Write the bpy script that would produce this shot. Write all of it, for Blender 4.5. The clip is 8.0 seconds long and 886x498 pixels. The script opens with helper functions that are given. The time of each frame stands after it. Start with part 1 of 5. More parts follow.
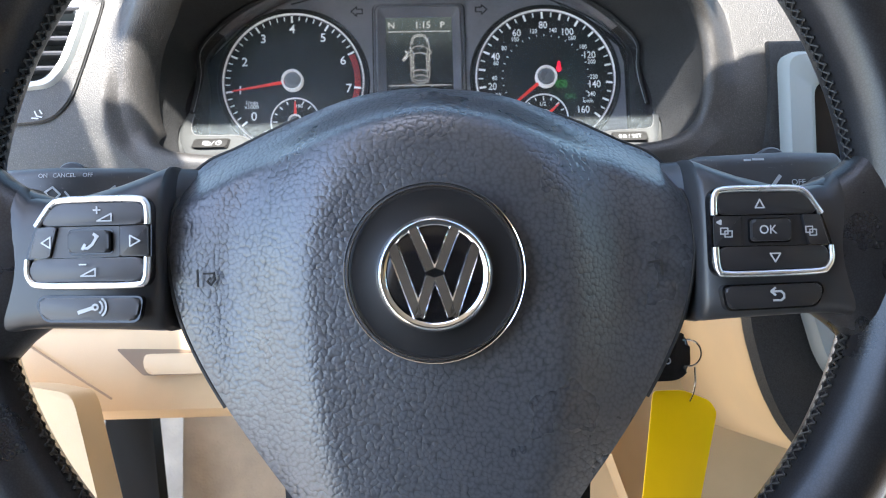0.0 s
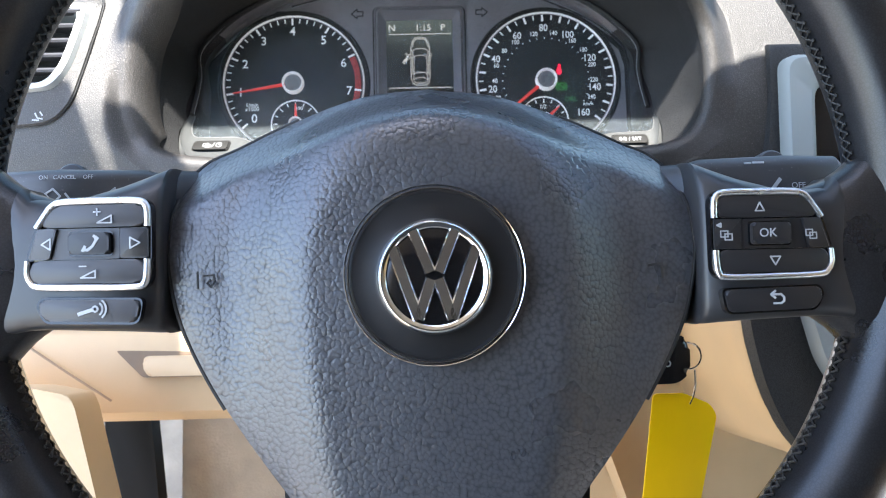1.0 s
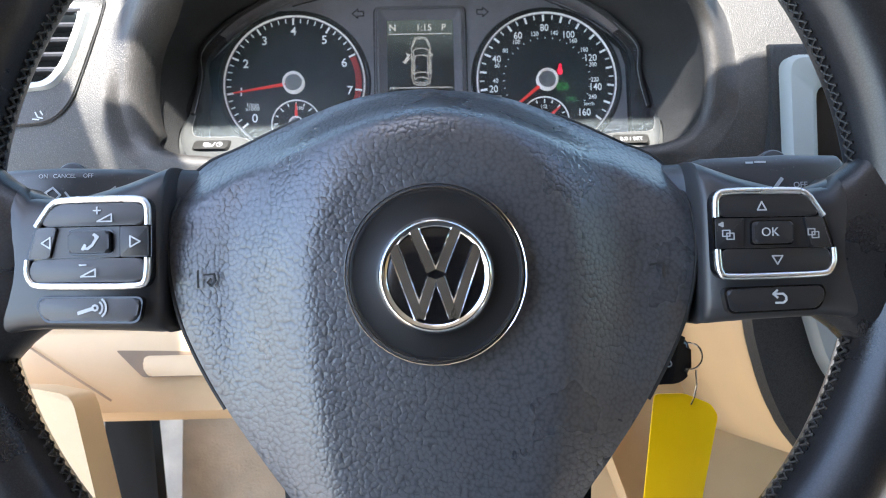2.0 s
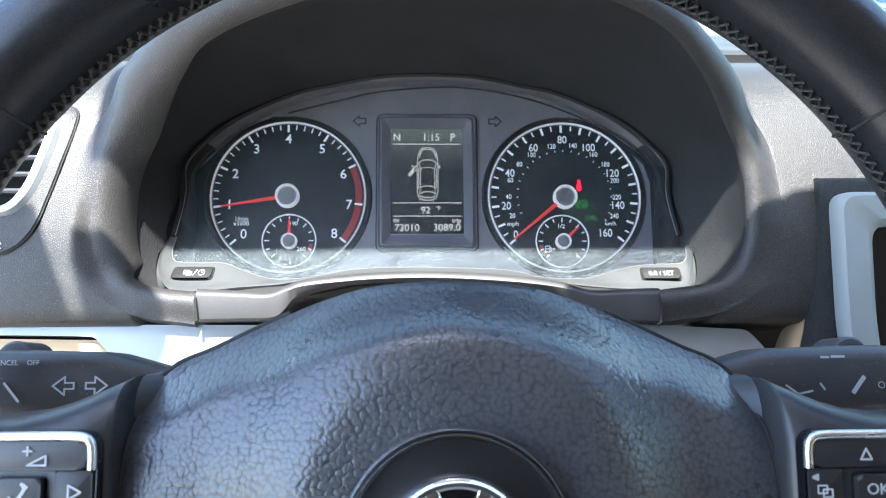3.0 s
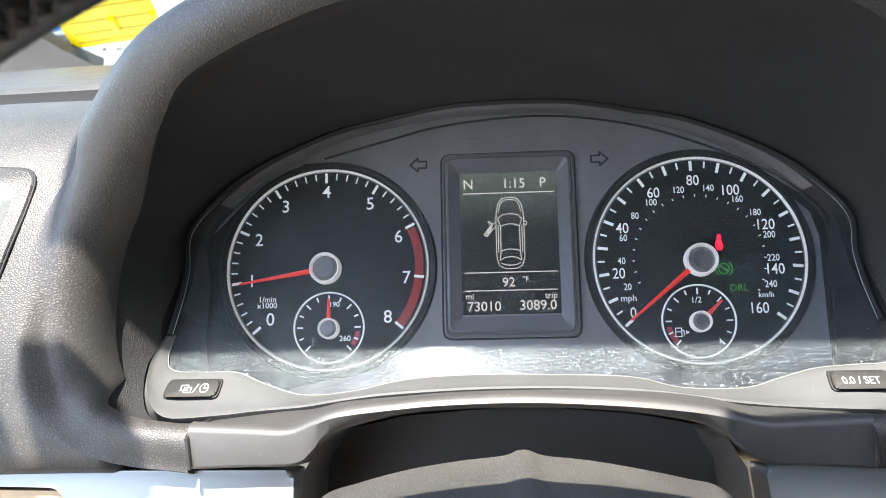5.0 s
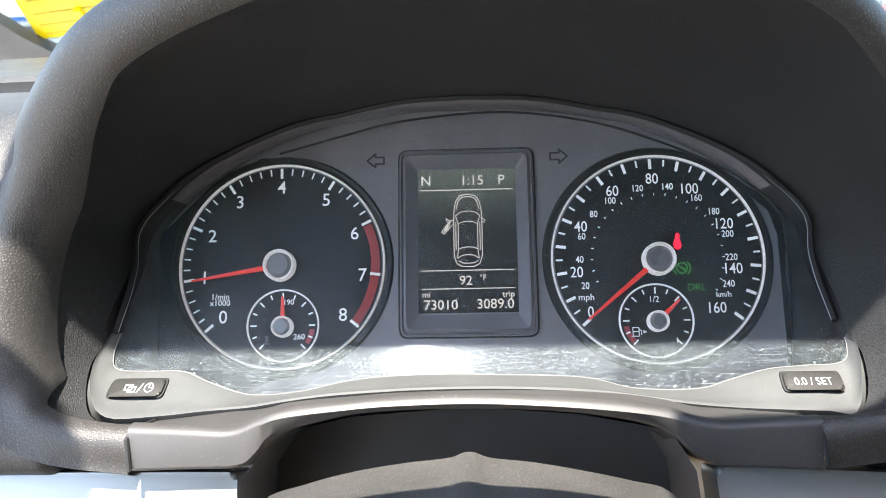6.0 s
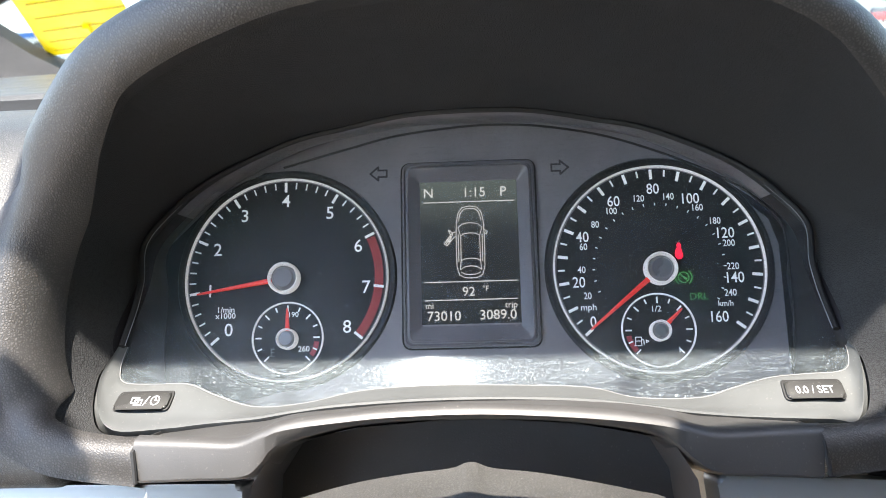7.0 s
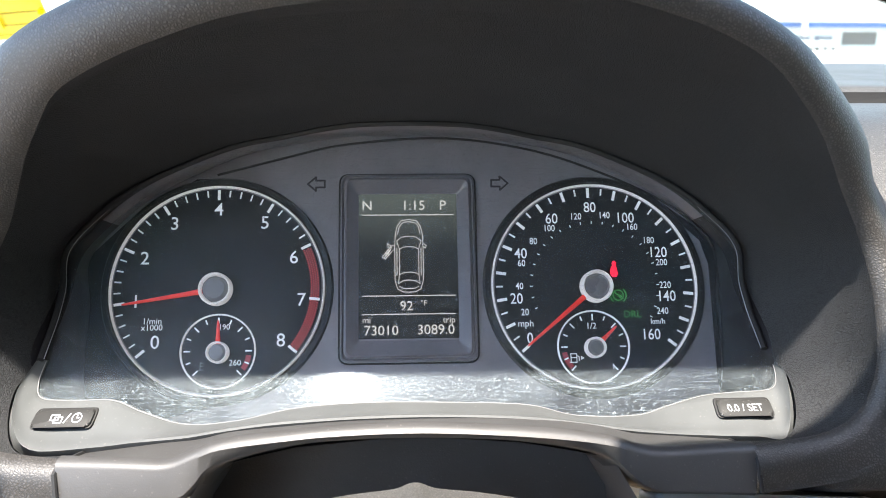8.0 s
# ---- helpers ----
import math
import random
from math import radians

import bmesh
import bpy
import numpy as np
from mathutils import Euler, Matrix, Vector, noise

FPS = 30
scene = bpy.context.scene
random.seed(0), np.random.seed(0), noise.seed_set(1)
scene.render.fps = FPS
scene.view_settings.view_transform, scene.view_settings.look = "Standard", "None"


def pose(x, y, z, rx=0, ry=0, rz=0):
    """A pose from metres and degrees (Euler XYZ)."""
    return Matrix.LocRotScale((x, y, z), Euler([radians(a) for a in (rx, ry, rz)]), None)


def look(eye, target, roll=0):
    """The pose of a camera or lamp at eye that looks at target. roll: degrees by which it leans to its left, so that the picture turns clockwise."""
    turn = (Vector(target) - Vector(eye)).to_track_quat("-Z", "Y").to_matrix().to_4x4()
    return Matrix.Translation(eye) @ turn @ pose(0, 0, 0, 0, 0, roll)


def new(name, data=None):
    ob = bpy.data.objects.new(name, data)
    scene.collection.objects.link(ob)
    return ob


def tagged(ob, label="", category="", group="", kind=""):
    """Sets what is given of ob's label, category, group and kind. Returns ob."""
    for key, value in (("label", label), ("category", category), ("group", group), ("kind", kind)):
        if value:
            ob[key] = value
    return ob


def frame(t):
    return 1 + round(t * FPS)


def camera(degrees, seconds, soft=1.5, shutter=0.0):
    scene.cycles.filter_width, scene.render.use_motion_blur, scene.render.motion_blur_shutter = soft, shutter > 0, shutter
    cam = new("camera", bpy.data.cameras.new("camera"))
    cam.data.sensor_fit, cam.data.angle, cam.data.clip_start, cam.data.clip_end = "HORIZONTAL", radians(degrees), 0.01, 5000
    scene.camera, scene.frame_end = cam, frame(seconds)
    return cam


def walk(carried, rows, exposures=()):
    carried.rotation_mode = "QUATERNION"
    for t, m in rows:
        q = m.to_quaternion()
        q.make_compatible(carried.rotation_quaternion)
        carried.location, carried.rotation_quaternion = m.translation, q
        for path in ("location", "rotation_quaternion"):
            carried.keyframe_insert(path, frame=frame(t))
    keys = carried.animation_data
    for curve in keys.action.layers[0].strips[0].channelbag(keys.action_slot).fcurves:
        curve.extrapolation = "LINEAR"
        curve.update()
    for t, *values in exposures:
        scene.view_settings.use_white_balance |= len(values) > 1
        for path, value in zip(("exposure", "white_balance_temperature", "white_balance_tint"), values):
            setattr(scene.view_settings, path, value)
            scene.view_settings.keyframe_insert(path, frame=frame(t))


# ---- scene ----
cam = camera(58.3, 8.0, soft=0.8)
cam.data.dof.use_dof, cam.data.dof.focus_distance, cam.data.dof.aperture_fstop = True, 0.325, 22.0
# The dashboard's own frame: x right, y into the dial face, z up the dial face, which leans back 26 degrees.
DASH = pose(0, 0, 0.98, -26, 0, 0)
PATH = [
    (0, (0.001, -0.552, -0.178), (0.047, 1.438, 0.021), -1.5),
    (0.5, (0.001, -0.552, -0.177), (0.047, 1.437, 0.026), -1.4),
    (1, (0.001, -0.552, -0.178), (0.047, 1.437, 0.027), -1.4),
    (2.5, (0.0, -0.55, -0.178), (0.047, 1.438, 0.034), -1.3),
    (2.8, (-0.004, -0.538, -0.156), (0.083, 1.439, 0.133), -0.7),
    (3, (-0.006, -0.505, -0.119), (0.059, 1.467, 0.207), -0.4),
    (3.2, (-0.01, -0.466, -0.09), (0.006, 1.504, 0.255), -0.2),
    (3.3, (-0.013, -0.447, -0.083), (-0.021, 1.521, 0.277), -0.2),
    (3.5, (-0.012, -0.418, -0.071), (-0.06, 1.55, 0.284), -0.3),
    (4, (-0.009, -0.382, -0.065), (-0.124, 1.584, 0.286), -0.7),
    (4.5, (-0.01, -0.384, -0.062), (-0.156, 1.578, 0.295), -1.0),
    (6, (0.005, -0.376, -0.06), (-0.08, 1.593, 0.283), -0.8),
    (6.5, (0.006, -0.377, -0.06), (-0.092, 1.59, 0.289), -1.1),
    (7, (0.008, -0.379, -0.06), (-0.098, 1.584, 0.309), -1.2),
    (7.5, (0.003, -0.378, -0.063), (-0.029, 1.58, 0.346), -1.0),
    (8, (-0.003, -0.376, -0.056), (0.103, 1.584, 0.327), -1.1),
]
walk(cam, [(t, DASH @ look(eye, target, roll)) for t, eye, target, roll in PATH], exposures=((0, 3.32, 6680, 10), (2.5, 3.32, 6680, 10), (3, 3.3, 6300, 8), (3.5, 3.24, 6700, 10), (4, 3.24, 6950, 11), (7, 3.24, 6950, 11), (8, 3.16, 6900, 11)))

# ---- light ----
SUN_UP, SUN_SIDE = 68.1, 10.8
world = bpy.data.worlds.new("sky")
scene.world = world
world.use_nodes = True
wt = world.node_tree
sky = wt.nodes.new("ShaderNodeTexSky")
sky.sky_type, sky.sun_disc = "NISHITA", False
sky.sun_elevation, sky.sun_rotation = radians(SUN_UP), radians(180 + SUN_SIDE)
wt.links.new(sky.outputs[0], wt.nodes["Background"].inputs[0])
wt.nodes["Background"].inputs[1].default_value = 0.15
sun = new("sun", bpy.data.lights.new("sun", "SUN"))
sun.data.energy, sun.data.angle, sun.data.color = 2.45, radians(0.5), (1.0, 0.965, 0.92)
sun.matrix_world = look((0, 0, 0), (math.sin(radians(SUN_SIDE)) * math.cos(radians(SUN_UP)), math.cos(radians(SUN_SIDE)) * math.cos(radians(SUN_UP)), -math.sin(radians(SUN_UP))))


# ---- materials ----
def node(t, kind, **values):
    n = t.nodes.new(kind)
    for key, value in values.items():
        n.inputs[key].default_value = value
    return n


def plain(name, color, rough=0.5, metal=0.0, grain=0.0, size=0.002, mottle=0.15, cells=0.0, cell=0.002, coat=0.0, spec=0.5, dust=0.0, crease=0.2, flat=False):
    """A surface with a mottled base colour, fine grain relief and, where asked, leather-like cells or dust specks."""
    m = bpy.data.materials.new(name)
    m.use_nodes = True
    t = m.node_tree
    p = t.nodes["Principled BSDF"]
    p.inputs["Roughness"].default_value, p.inputs["Metallic"].default_value = rough, metal
    p.inputs["Coat Weight"].default_value, p.inputs["Specular IOR Level"].default_value = coat, spec
    place = t.nodes.new("ShaderNodeTexCoord")
    big = node(t, "ShaderNodeTexNoise", Scale=28.0, Detail=4.0)
    t.links.new(place.outputs["Object"], big.inputs["Vector"])
    ramp = t.nodes.new("ShaderNodeMapRange")
    ramp.inputs["From Min"].default_value, ramp.inputs["From Max"].default_value = 0.3, 0.7
    ramp.inputs["To Min"].default_value, ramp.inputs["To Max"].default_value = 1 - mottle, 1 + mottle
    t.links.new(big.outputs["Fac"], ramp.inputs["Value"])
    tone = t.nodes.new("ShaderNodeVectorMath")
    tone.operation = "SCALE"
    tone.inputs[0].default_value = color
    t.links.new(ramp.outputs[0], tone.inputs["Scale"])
    color_out = tone.outputs[0]
    if dust:
        speck = node(t, "ShaderNodeTexNoise", Scale=900.0, Detail=2.0)
        t.links.new(place.outputs["Object"], speck.inputs["Vector"])
        cut = t.nodes.new("ShaderNodeMapRange")
        cut.inputs["From Min"].default_value, cut.inputs["From Max"].default_value = 0.66, 0.8
        cut.inputs["To Max"].default_value = dust
        t.links.new(speck.outputs["Fac"], cut.inputs["Value"])
        mix = t.nodes.new("ShaderNodeMix")
        mix.data_type = "RGBA"
        mix.inputs["B"].default_value = (0.45, 0.42, 0.38, 1)
        t.links.new(cut.outputs[0], mix.inputs["Factor"])
        t.links.new(color_out, mix.inputs["A"])
        color_out = mix.outputs["Result"]
    t.links.new(color_out, p.inputs["Base Color"])
    wear = t.nodes.new("ShaderNodeMapRange")
    wear.inputs["From Min"].default_value, wear.inputs["From Max"].default_value = 0.3, 0.7
    wear.inputs["To Min"].default_value, wear.inputs["To Max"].default_value = max(rough - 0.07, 0.02), min(rough + 0.07, 1)
    t.links.new(big.outputs["Fac"], wear.inputs["Value"])
    t.links.new(wear.outputs[0], p.inputs["Roughness"])
    normal = None
    if grain:
        fine = node(t, "ShaderNodeTexNoise", Scale=1 / size, Detail=3.0)
        t.links.new(place.outputs["Object"], fine.inputs["Vector"])
        bump = node(t, "ShaderNodeBump", Strength=grain, Distance=size * 0.3)
        t.links.new(fine.outputs["Fac"], bump.inputs["Height"])
        normal = bump
    if cells:
        warp = node(t, "ShaderNodeTexNoise", Scale=0.6 / cell, Detail=2.0)
        t.links.new(place.outputs["Object"], warp.inputs["Vector"])
        shift = t.nodes.new("ShaderNodeVectorMath")
        shift.operation = "MULTIPLY_ADD"
        shift.inputs[1].default_value = (cell * (1.1 if flat else 0.9),) * 3
        t.links.new(warp.outputs["Color"], shift.inputs[0])
        t.links.new(place.outputs["Object"], shift.inputs[2])
        hide = node(t, "ShaderNodeTexVoronoi", Scale=1 / cell)
        hide.feature = "F1" if flat else "DISTANCE_TO_EDGE"
        if flat:
            hide.voronoi_dimensions = "2D"
            apart, across = t.nodes.new("ShaderNodeSeparateXYZ"), t.nodes.new("ShaderNodeCombineXYZ")
            t.links.new(shift.outputs[0], apart.inputs[0])
            t.links.new(apart.outputs["X"], across.inputs["X"])
            t.links.new(apart.outputs["Z"], across.inputs["Y"])
            t.links.new(across.outputs[0], hide.inputs["Vector"])
        else:
            t.links.new(shift.outputs[0], hide.inputs["Vector"])
        if flat:  # convex pebbles with sharp creases between them, of uneven height
            dome, lump, soft = t.nodes.new("ShaderNodeMath"), node(t, "ShaderNodeTexNoise", Scale=0.9 / cell, Detail=1.0), t.nodes.new("ShaderNodeMath")
            dome.operation, soft.operation = "MULTIPLY", "MULTIPLY_ADD"
            soft.inputs[1].default_value = -0.35
            t.links.new(hide.outputs["Distance"], dome.inputs[0])
            t.links.new(hide.outputs["Distance"], dome.inputs[1])
            t.links.new(across.outputs[0], lump.inputs["Vector"])
            t.links.new(lump.outputs["Fac"], soft.inputs[0])
            t.links.new(dome.outputs[0], soft.inputs[2])
        else:
            soft = t.nodes.new("ShaderNodeMapRange")
            soft.interpolation_type = "SMOOTHSTEP"
            soft.inputs["From Min"].default_value, soft.inputs["From Max"].default_value = 0.0, crease
            t.links.new(hide.outputs["Distance"], soft.inputs["Value"])
        # the creases' shade is painted into the base colour so the grain shows
        crease_shade, shaded_color = t.nodes.new("ShaderNodeMapRange"), t.nodes.new("ShaderNodeVectorMath")
        shaded_color.operation = "SCALE"
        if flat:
            crease_shade.inputs["From Min"].default_value, crease_shade.inputs["From Max"].default_value = 0.25, 0.75
            crease_shade.inputs["To Min"].default_value, crease_shade.inputs["To Max"].default_value = 1.12, 0.62
            t.links.new(hide.outputs["Distance"], crease_shade.inputs["Value"])
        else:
            crease_shade.inputs["To Min"].default_value, crease_shade.inputs["To Max"].default_value = 0.55, 1.12
            t.links.new(soft.outputs[0], crease_shade.inputs["Value"])
        t.links.new(crease_shade.outputs[0], shaded_color.inputs["Scale"])
        t.links.new(color_out, shaded_color.inputs[0])
        t.links.new(shaded_color.outputs[0], p.inputs["Base Color"])
        bump = node(t, "ShaderNodeBump", Strength=cells, Distance=cell * 0.3)
        bump.invert = flat
        t.links.new(soft.outputs[0], bump.inputs["Height"])
        if normal:
            t.links.new(normal.outputs[0], bump.inputs["Normal"])
        normal = bump
    if normal:
        t.links.new(normal.outputs[0], p.inputs["Normal"])
    return m


def glow(name, color, strength, base=(0.02, 0.02, 0.02)):
    m = bpy.data.materials.new(name)
    m.use_nodes = True
    p = m.node_tree.nodes["Principled BSDF"]
    p.inputs["Base Color"].default_value = (*base, 1)
    p.inputs["Emission Color"].default_value = (*color, 1)
    p.inputs["Emission Strength"].default_value = strength
    p.inputs["Roughness"].default_value = 0.4
    return m


def clear(name, dusty=0.0, rough=0.02, ior=1.45, even=0.0, tint=(1.0, 1.0, 1.0)):
    """Clear plastic or glass: straight-through light, Fresnel gloss, and a film of dust and wiping scratches."""
    m = bpy.data.materials.new(name)
    m.use_nodes = True
    t = m.node_tree
    t.nodes.remove(t.nodes["Principled BSDF"])
    out = t.nodes["Material Output"]
    see, gloss = t.nodes.new("ShaderNodeBsdfTransparent"), node(t, "ShaderNodeBsdfGlossy", Roughness=rough)
    see.inputs["Color"].default_value = (*tint, 1)
    fres = node(t, "ShaderNodeFresnel", IOR=ior)
    mix = t.nodes.new("ShaderNodeMixShader")
    if even:
        mix.inputs[0].default_value = even
    else:
        t.links.new(fres.outputs[0], mix.inputs[0])
    t.links.new(see.outputs[0], mix.inputs[1])
    t.links.new(gloss.outputs[0], mix.inputs[2])
    last = mix
    if dusty:
        place = t.nodes.new("ShaderNodeTexCoord")
        film = t.nodes.new("ShaderNodeBsdfDiffuse")
        film.inputs["Color"].default_value = (0.66, 0.78, 0.84, 1)
        wide, tight = node(t, "ShaderNodeBsdfGlossy", Roughness=0.45), node(t, "ShaderNodeBsdfGlossy", Roughness=0.085)
        sheen, both = t.nodes.new("ShaderNodeMixShader"), t.nodes.new("ShaderNodeMixShader")
        sheen.inputs[0].default_value, both.inputs[0].default_value = 0.28, 0.2
        for lobe, slot in ((wide, 1), (tight, 2)):
            lobe.inputs["Color"].default_value = (0.74, 0.88, 0.96, 1)
            t.links.new(lobe.outputs[0], sheen.inputs[slot])
        t.links.new(film.outputs[0], both.inputs[1])
        t.links.new(sheen.outputs[0], both.inputs[2])
        total = None
        for turn, stretch, low, high, gain in ((8, (420, 2900, 2900), 0.60, 0.68, 1.0), (-24, (300, 2900, 2900), 0.61, 0.68, 1.0), (60, (110, 3400, 3400), 0.63, 0.68, 2.0), (0, (1700, 1700, 1700), 0.60, 0.66, 2.8), (0, (700, 700, 700), 0.65, 0.71, 2.6), (0, (40, 40, 40), 0.1, 0.7, 0.8)):
            mp = t.nodes.new("ShaderNodeMapping")
            mp.inputs["Rotation"].default_value = (0, radians(turn), 0)
            mp.inputs["Scale"].default_value = stretch
            t.links.new(place.outputs["Object"], mp.inputs["Vector"])
            nz = node(t, "ShaderNodeTexNoise", Scale=1.0, Detail=3.0, Distortion=0.6)
            t.links.new(mp.outputs[0], nz.inputs["Vector"])
            cut = t.nodes.new("ShaderNodeMapRange")
            cut.inputs["From Min"].default_value, cut.inputs["From Max"].default_value, cut.inputs["To Max"].default_value = low, high, gain
            t.links.new(nz.outputs["Fac"], cut.inputs["Value"])
            if total is None:
                total = cut
            else:
                add = t.nodes.new("ShaderNodeMath")
                t.links.new(total.outputs[0], add.inputs[0])
                t.links.new(cut.outputs[0], add.inputs[1])
                total = add
        amount = t.nodes.new("ShaderNodeMath")
        amount.operation = "MULTIPLY"
        amount.inputs[1].default_value = dusty
        amount.use_clamp = True
        t.links.new(total.outputs[0], amount.inputs[0])
        top = t.nodes.new("ShaderNodeMixShader")
        t.links.new(amount.outputs[0], top.inputs[0])
        t.links.new(mix.outputs[0], top.inputs[1])
        t.links.new(both.outputs[0], top.inputs[2])
        last = top
    t.links.new(last.outputs[0], out.inputs[0])
    return m


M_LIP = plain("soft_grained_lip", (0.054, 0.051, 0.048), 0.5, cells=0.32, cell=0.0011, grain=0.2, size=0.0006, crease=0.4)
M_HOOD = plain("hood_shade_and_charcoal_plastic", (0.031, 0.032, 0.033), 0.6, spec=0.3, cells=0.45, cell=0.0011, grain=0.2, size=0.0006)
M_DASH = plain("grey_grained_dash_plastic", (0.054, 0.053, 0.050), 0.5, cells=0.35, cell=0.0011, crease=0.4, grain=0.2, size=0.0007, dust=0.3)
M_BEZEL = plain("grey_satin_plastic", (0.074, 0.078, 0.078), 0.5, spec=0.25, grain=0.15, size=0.0005, dust=0.15)
M_BROW = plain("charcoal_trim_plastic", (0.048, 0.047, 0.046), 0.48, grain=0.25, size=0.0006, dust=0.15)
M_SHROUD = plain("matt_column_plastic", (0.066, 0.064, 0.059), 0.65, cells=0.3, cell=0.0011, crease=0.4, grain=0.5, size=0.0006, dust=0.4)
M_VOID = plain("black_matt_plastic", (0.012, 0.012, 0.012), 0.7, grain=0.2, size=0.001)
M_PANEL = plain("cluster_dark_panel", (0.215, 0.198, 0.212), 0.42, grain=0.1, size=0.0004, dust=0.1)
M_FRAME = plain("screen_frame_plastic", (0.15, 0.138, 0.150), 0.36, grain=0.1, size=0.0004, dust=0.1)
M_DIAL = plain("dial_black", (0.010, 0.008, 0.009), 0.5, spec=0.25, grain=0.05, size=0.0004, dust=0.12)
M_GLOSS = plain("gloss_black", (0.006, 0.006, 0.007), 0.12, mottle=0.05)
M_MARK = glow("backlit_white_print", (0.9, 0.95, 1.0), 0.035, (0.78, 0.78, 0.78))
M_PALE = plain("pale_moulded_edge", (0.17, 0.17, 0.17), 0.5, mottle=0.04)
# The silver rings get a slight glow only to read brighter.
M_RINGM = glow("glowing_white_ring", (0.92, 0.95, 1.0), 0.03, (0.8, 0.8, 0.82))
M_RED = glow("lit_red_pointer", (1.0, 0.03, 0.02), 0.035, (0.68, 0.04, 0.03))
M_REDZONE = plain("red_print", (0.86, 0.07, 0.065), 0.6, mottle=0.05)
M_CAP = plain("pointer_cap", (0.16, 0.165, 0.18), 0.3, coat=0.4)
M_SILVER = plain("silver_painted_trim", (0.34, 0.36, 0.36), 0.42, metal=0.3, grain=0.08, size=0.0004, mottle=0.05)
M_CHROME = plain("chrome", (0.85, 0.85, 0.86), 0.06, metal=1.0, mottle=0.03)
M_BRIGHT = plain("satin_chrome", (0.80, 0.81, 0.83), 0.24, metal=0.9, mottle=0.03)
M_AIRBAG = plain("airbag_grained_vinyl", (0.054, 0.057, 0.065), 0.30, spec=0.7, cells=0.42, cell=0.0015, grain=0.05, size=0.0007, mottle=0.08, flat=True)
M_DISC = plain("emblem_satin_black", (0.012, 0.012, 0.013), 0.38, spec=0.35, grain=0.08, size=0.0005)
M_SPOKE = plain("spoke_satin_plastic", (0.030, 0.031, 0.034), 0.36, grain=0.12, size=0.0005)
M_LEATHER = plain("rim_black_leather", (0.016, 0.016, 0.018), 0.30, cells=0.06, cell=0.0011, grain=0.06, size=0.0009, mottle=0.25)
M_THREAD = plain("black_thread", (0.022, 0.021, 0.020), 0.7, grain=0.4, size=0.0004)
M_KEY = plain("button_black", (0.018, 0.018, 0.02), 0.4, grain=0.08, size=0.0004)
M_STALK = plain("dusty_stalk_plastic", (0.046, 0.045, 0.046), 0.45, grain=0.15, size=0.0006, dust=0.25)
M_KEYG = plain("button_grey", (0.05, 0.05, 0.055), 0.42, grain=0.08, size=0.0004)
M_BUTTON = plain("dusty_grey_button", (0.022, 0.022, 0.021), 0.45, grain=0.1, size=0.0005, dust=0.25)
M_ICON = plain("icon_print", (0.42, 0.44, 0.46), 0.5, mottle=0.03)
M_TAN = plain("tan_plastic", (0.56, 0.395, 0.225), 0.55, grain=0.3, size=0.0008, mottle=0.06)
M_CARPET = plain("beige_carpet", (0.42, 0.36, 0.29), 0.95, grain=1.0, size=0.002, mottle=0.2)
M_RUBBER = plain("black_rubber", (0.012, 0.012, 0.012), 0.8, spec=0.15, grain=0.2, size=0.001)
M_YELLOW = plain("yellow_plastic_tag", (0.90, 0.57, 0.0), 0.5, spec=0.3, grain=0.1, size=0.0008, mottle=0.05)
M_PLACARD = plain("yellow_placard_plastic", (0.95, 0.72, 0.0), 0.45, spec=0.3, grain=0.1, size=0.0008, mottle=0.05)
M_ROOF = plain("tan_roof_lining", (0.45, 0.40, 0.33), 0.9, grain=0.3, size=0.002)
M_CLOTH = plain("dark_cabin_backdrop", (0.05, 0.042, 0.035), 0.9, grain=0.6, size=0.002)
M_LENS = clear("clear_dial_cover", 0.062, ior=1.14)
M_SIDE_GLASS = clear("tinted_side_glass", ior=1.45, tint=(0.68, 0.74, 0.72))
M_GLASS = clear("tinted_window_glass", even=0.05, tint=(0.72, 0.76, 0.73))
def lit_screen(name):
    """A dark screen with a greenish reflection near its top painted in as glow."""
    m = glow(name, (0.0, 0.0, 0.0), 1.0, (0.008, 0.008, 0.008))
    t = m.node_tree
    place, apart = t.nodes.new("ShaderNodeTexCoord"), t.nodes.new("ShaderNodeSeparateXYZ")
    t.links.new(place.outputs["Object"], apart.inputs[0])
    ramp = t.nodes.new("ShaderNodeMapRange")
    ramp.interpolation_type = "SMOOTHSTEP"
    ramp.inputs["From Min"].default_value, ramp.inputs["From Max"].default_value = 0.012, 0.052
    ramp.inputs["To Min"].default_value, ramp.inputs["To Max"].default_value = 0.0002, 0.013
    t.links.new(apart.outputs["Z"], ramp.inputs["Value"])
    p = t.nodes["Principled BSDF"]
    p.inputs["Emission Color"].default_value = (0.78, 1.0, 0.92, 1)
    t.links.new(ramp.outputs[0], p.inputs["Emission Strength"])
    return m


M_LCD = lit_screen("lcd_black")
M_LCDW = glow("lcd_white", (0.9, 0.92, 0.92), 0.085)
M_LAMPR = glow("red_telltale", (1.0, 0.01, 0.05), 0.18)
M_LAMPG = glow("green_telltale", (0.03, 0.32, 0.05), 0.10)
M_RIMLINE = plain("worn_bright_edge", (0.22, 0.22, 0.23), 0.5, mottle=0.5)
M_DIM = plain("unlit_telltale", (0.045, 0.042, 0.045), 0.8, spec=0.1)


# ---- building helpers (millimetres, in the dashboard's frame) ----
ORIGIN = {}


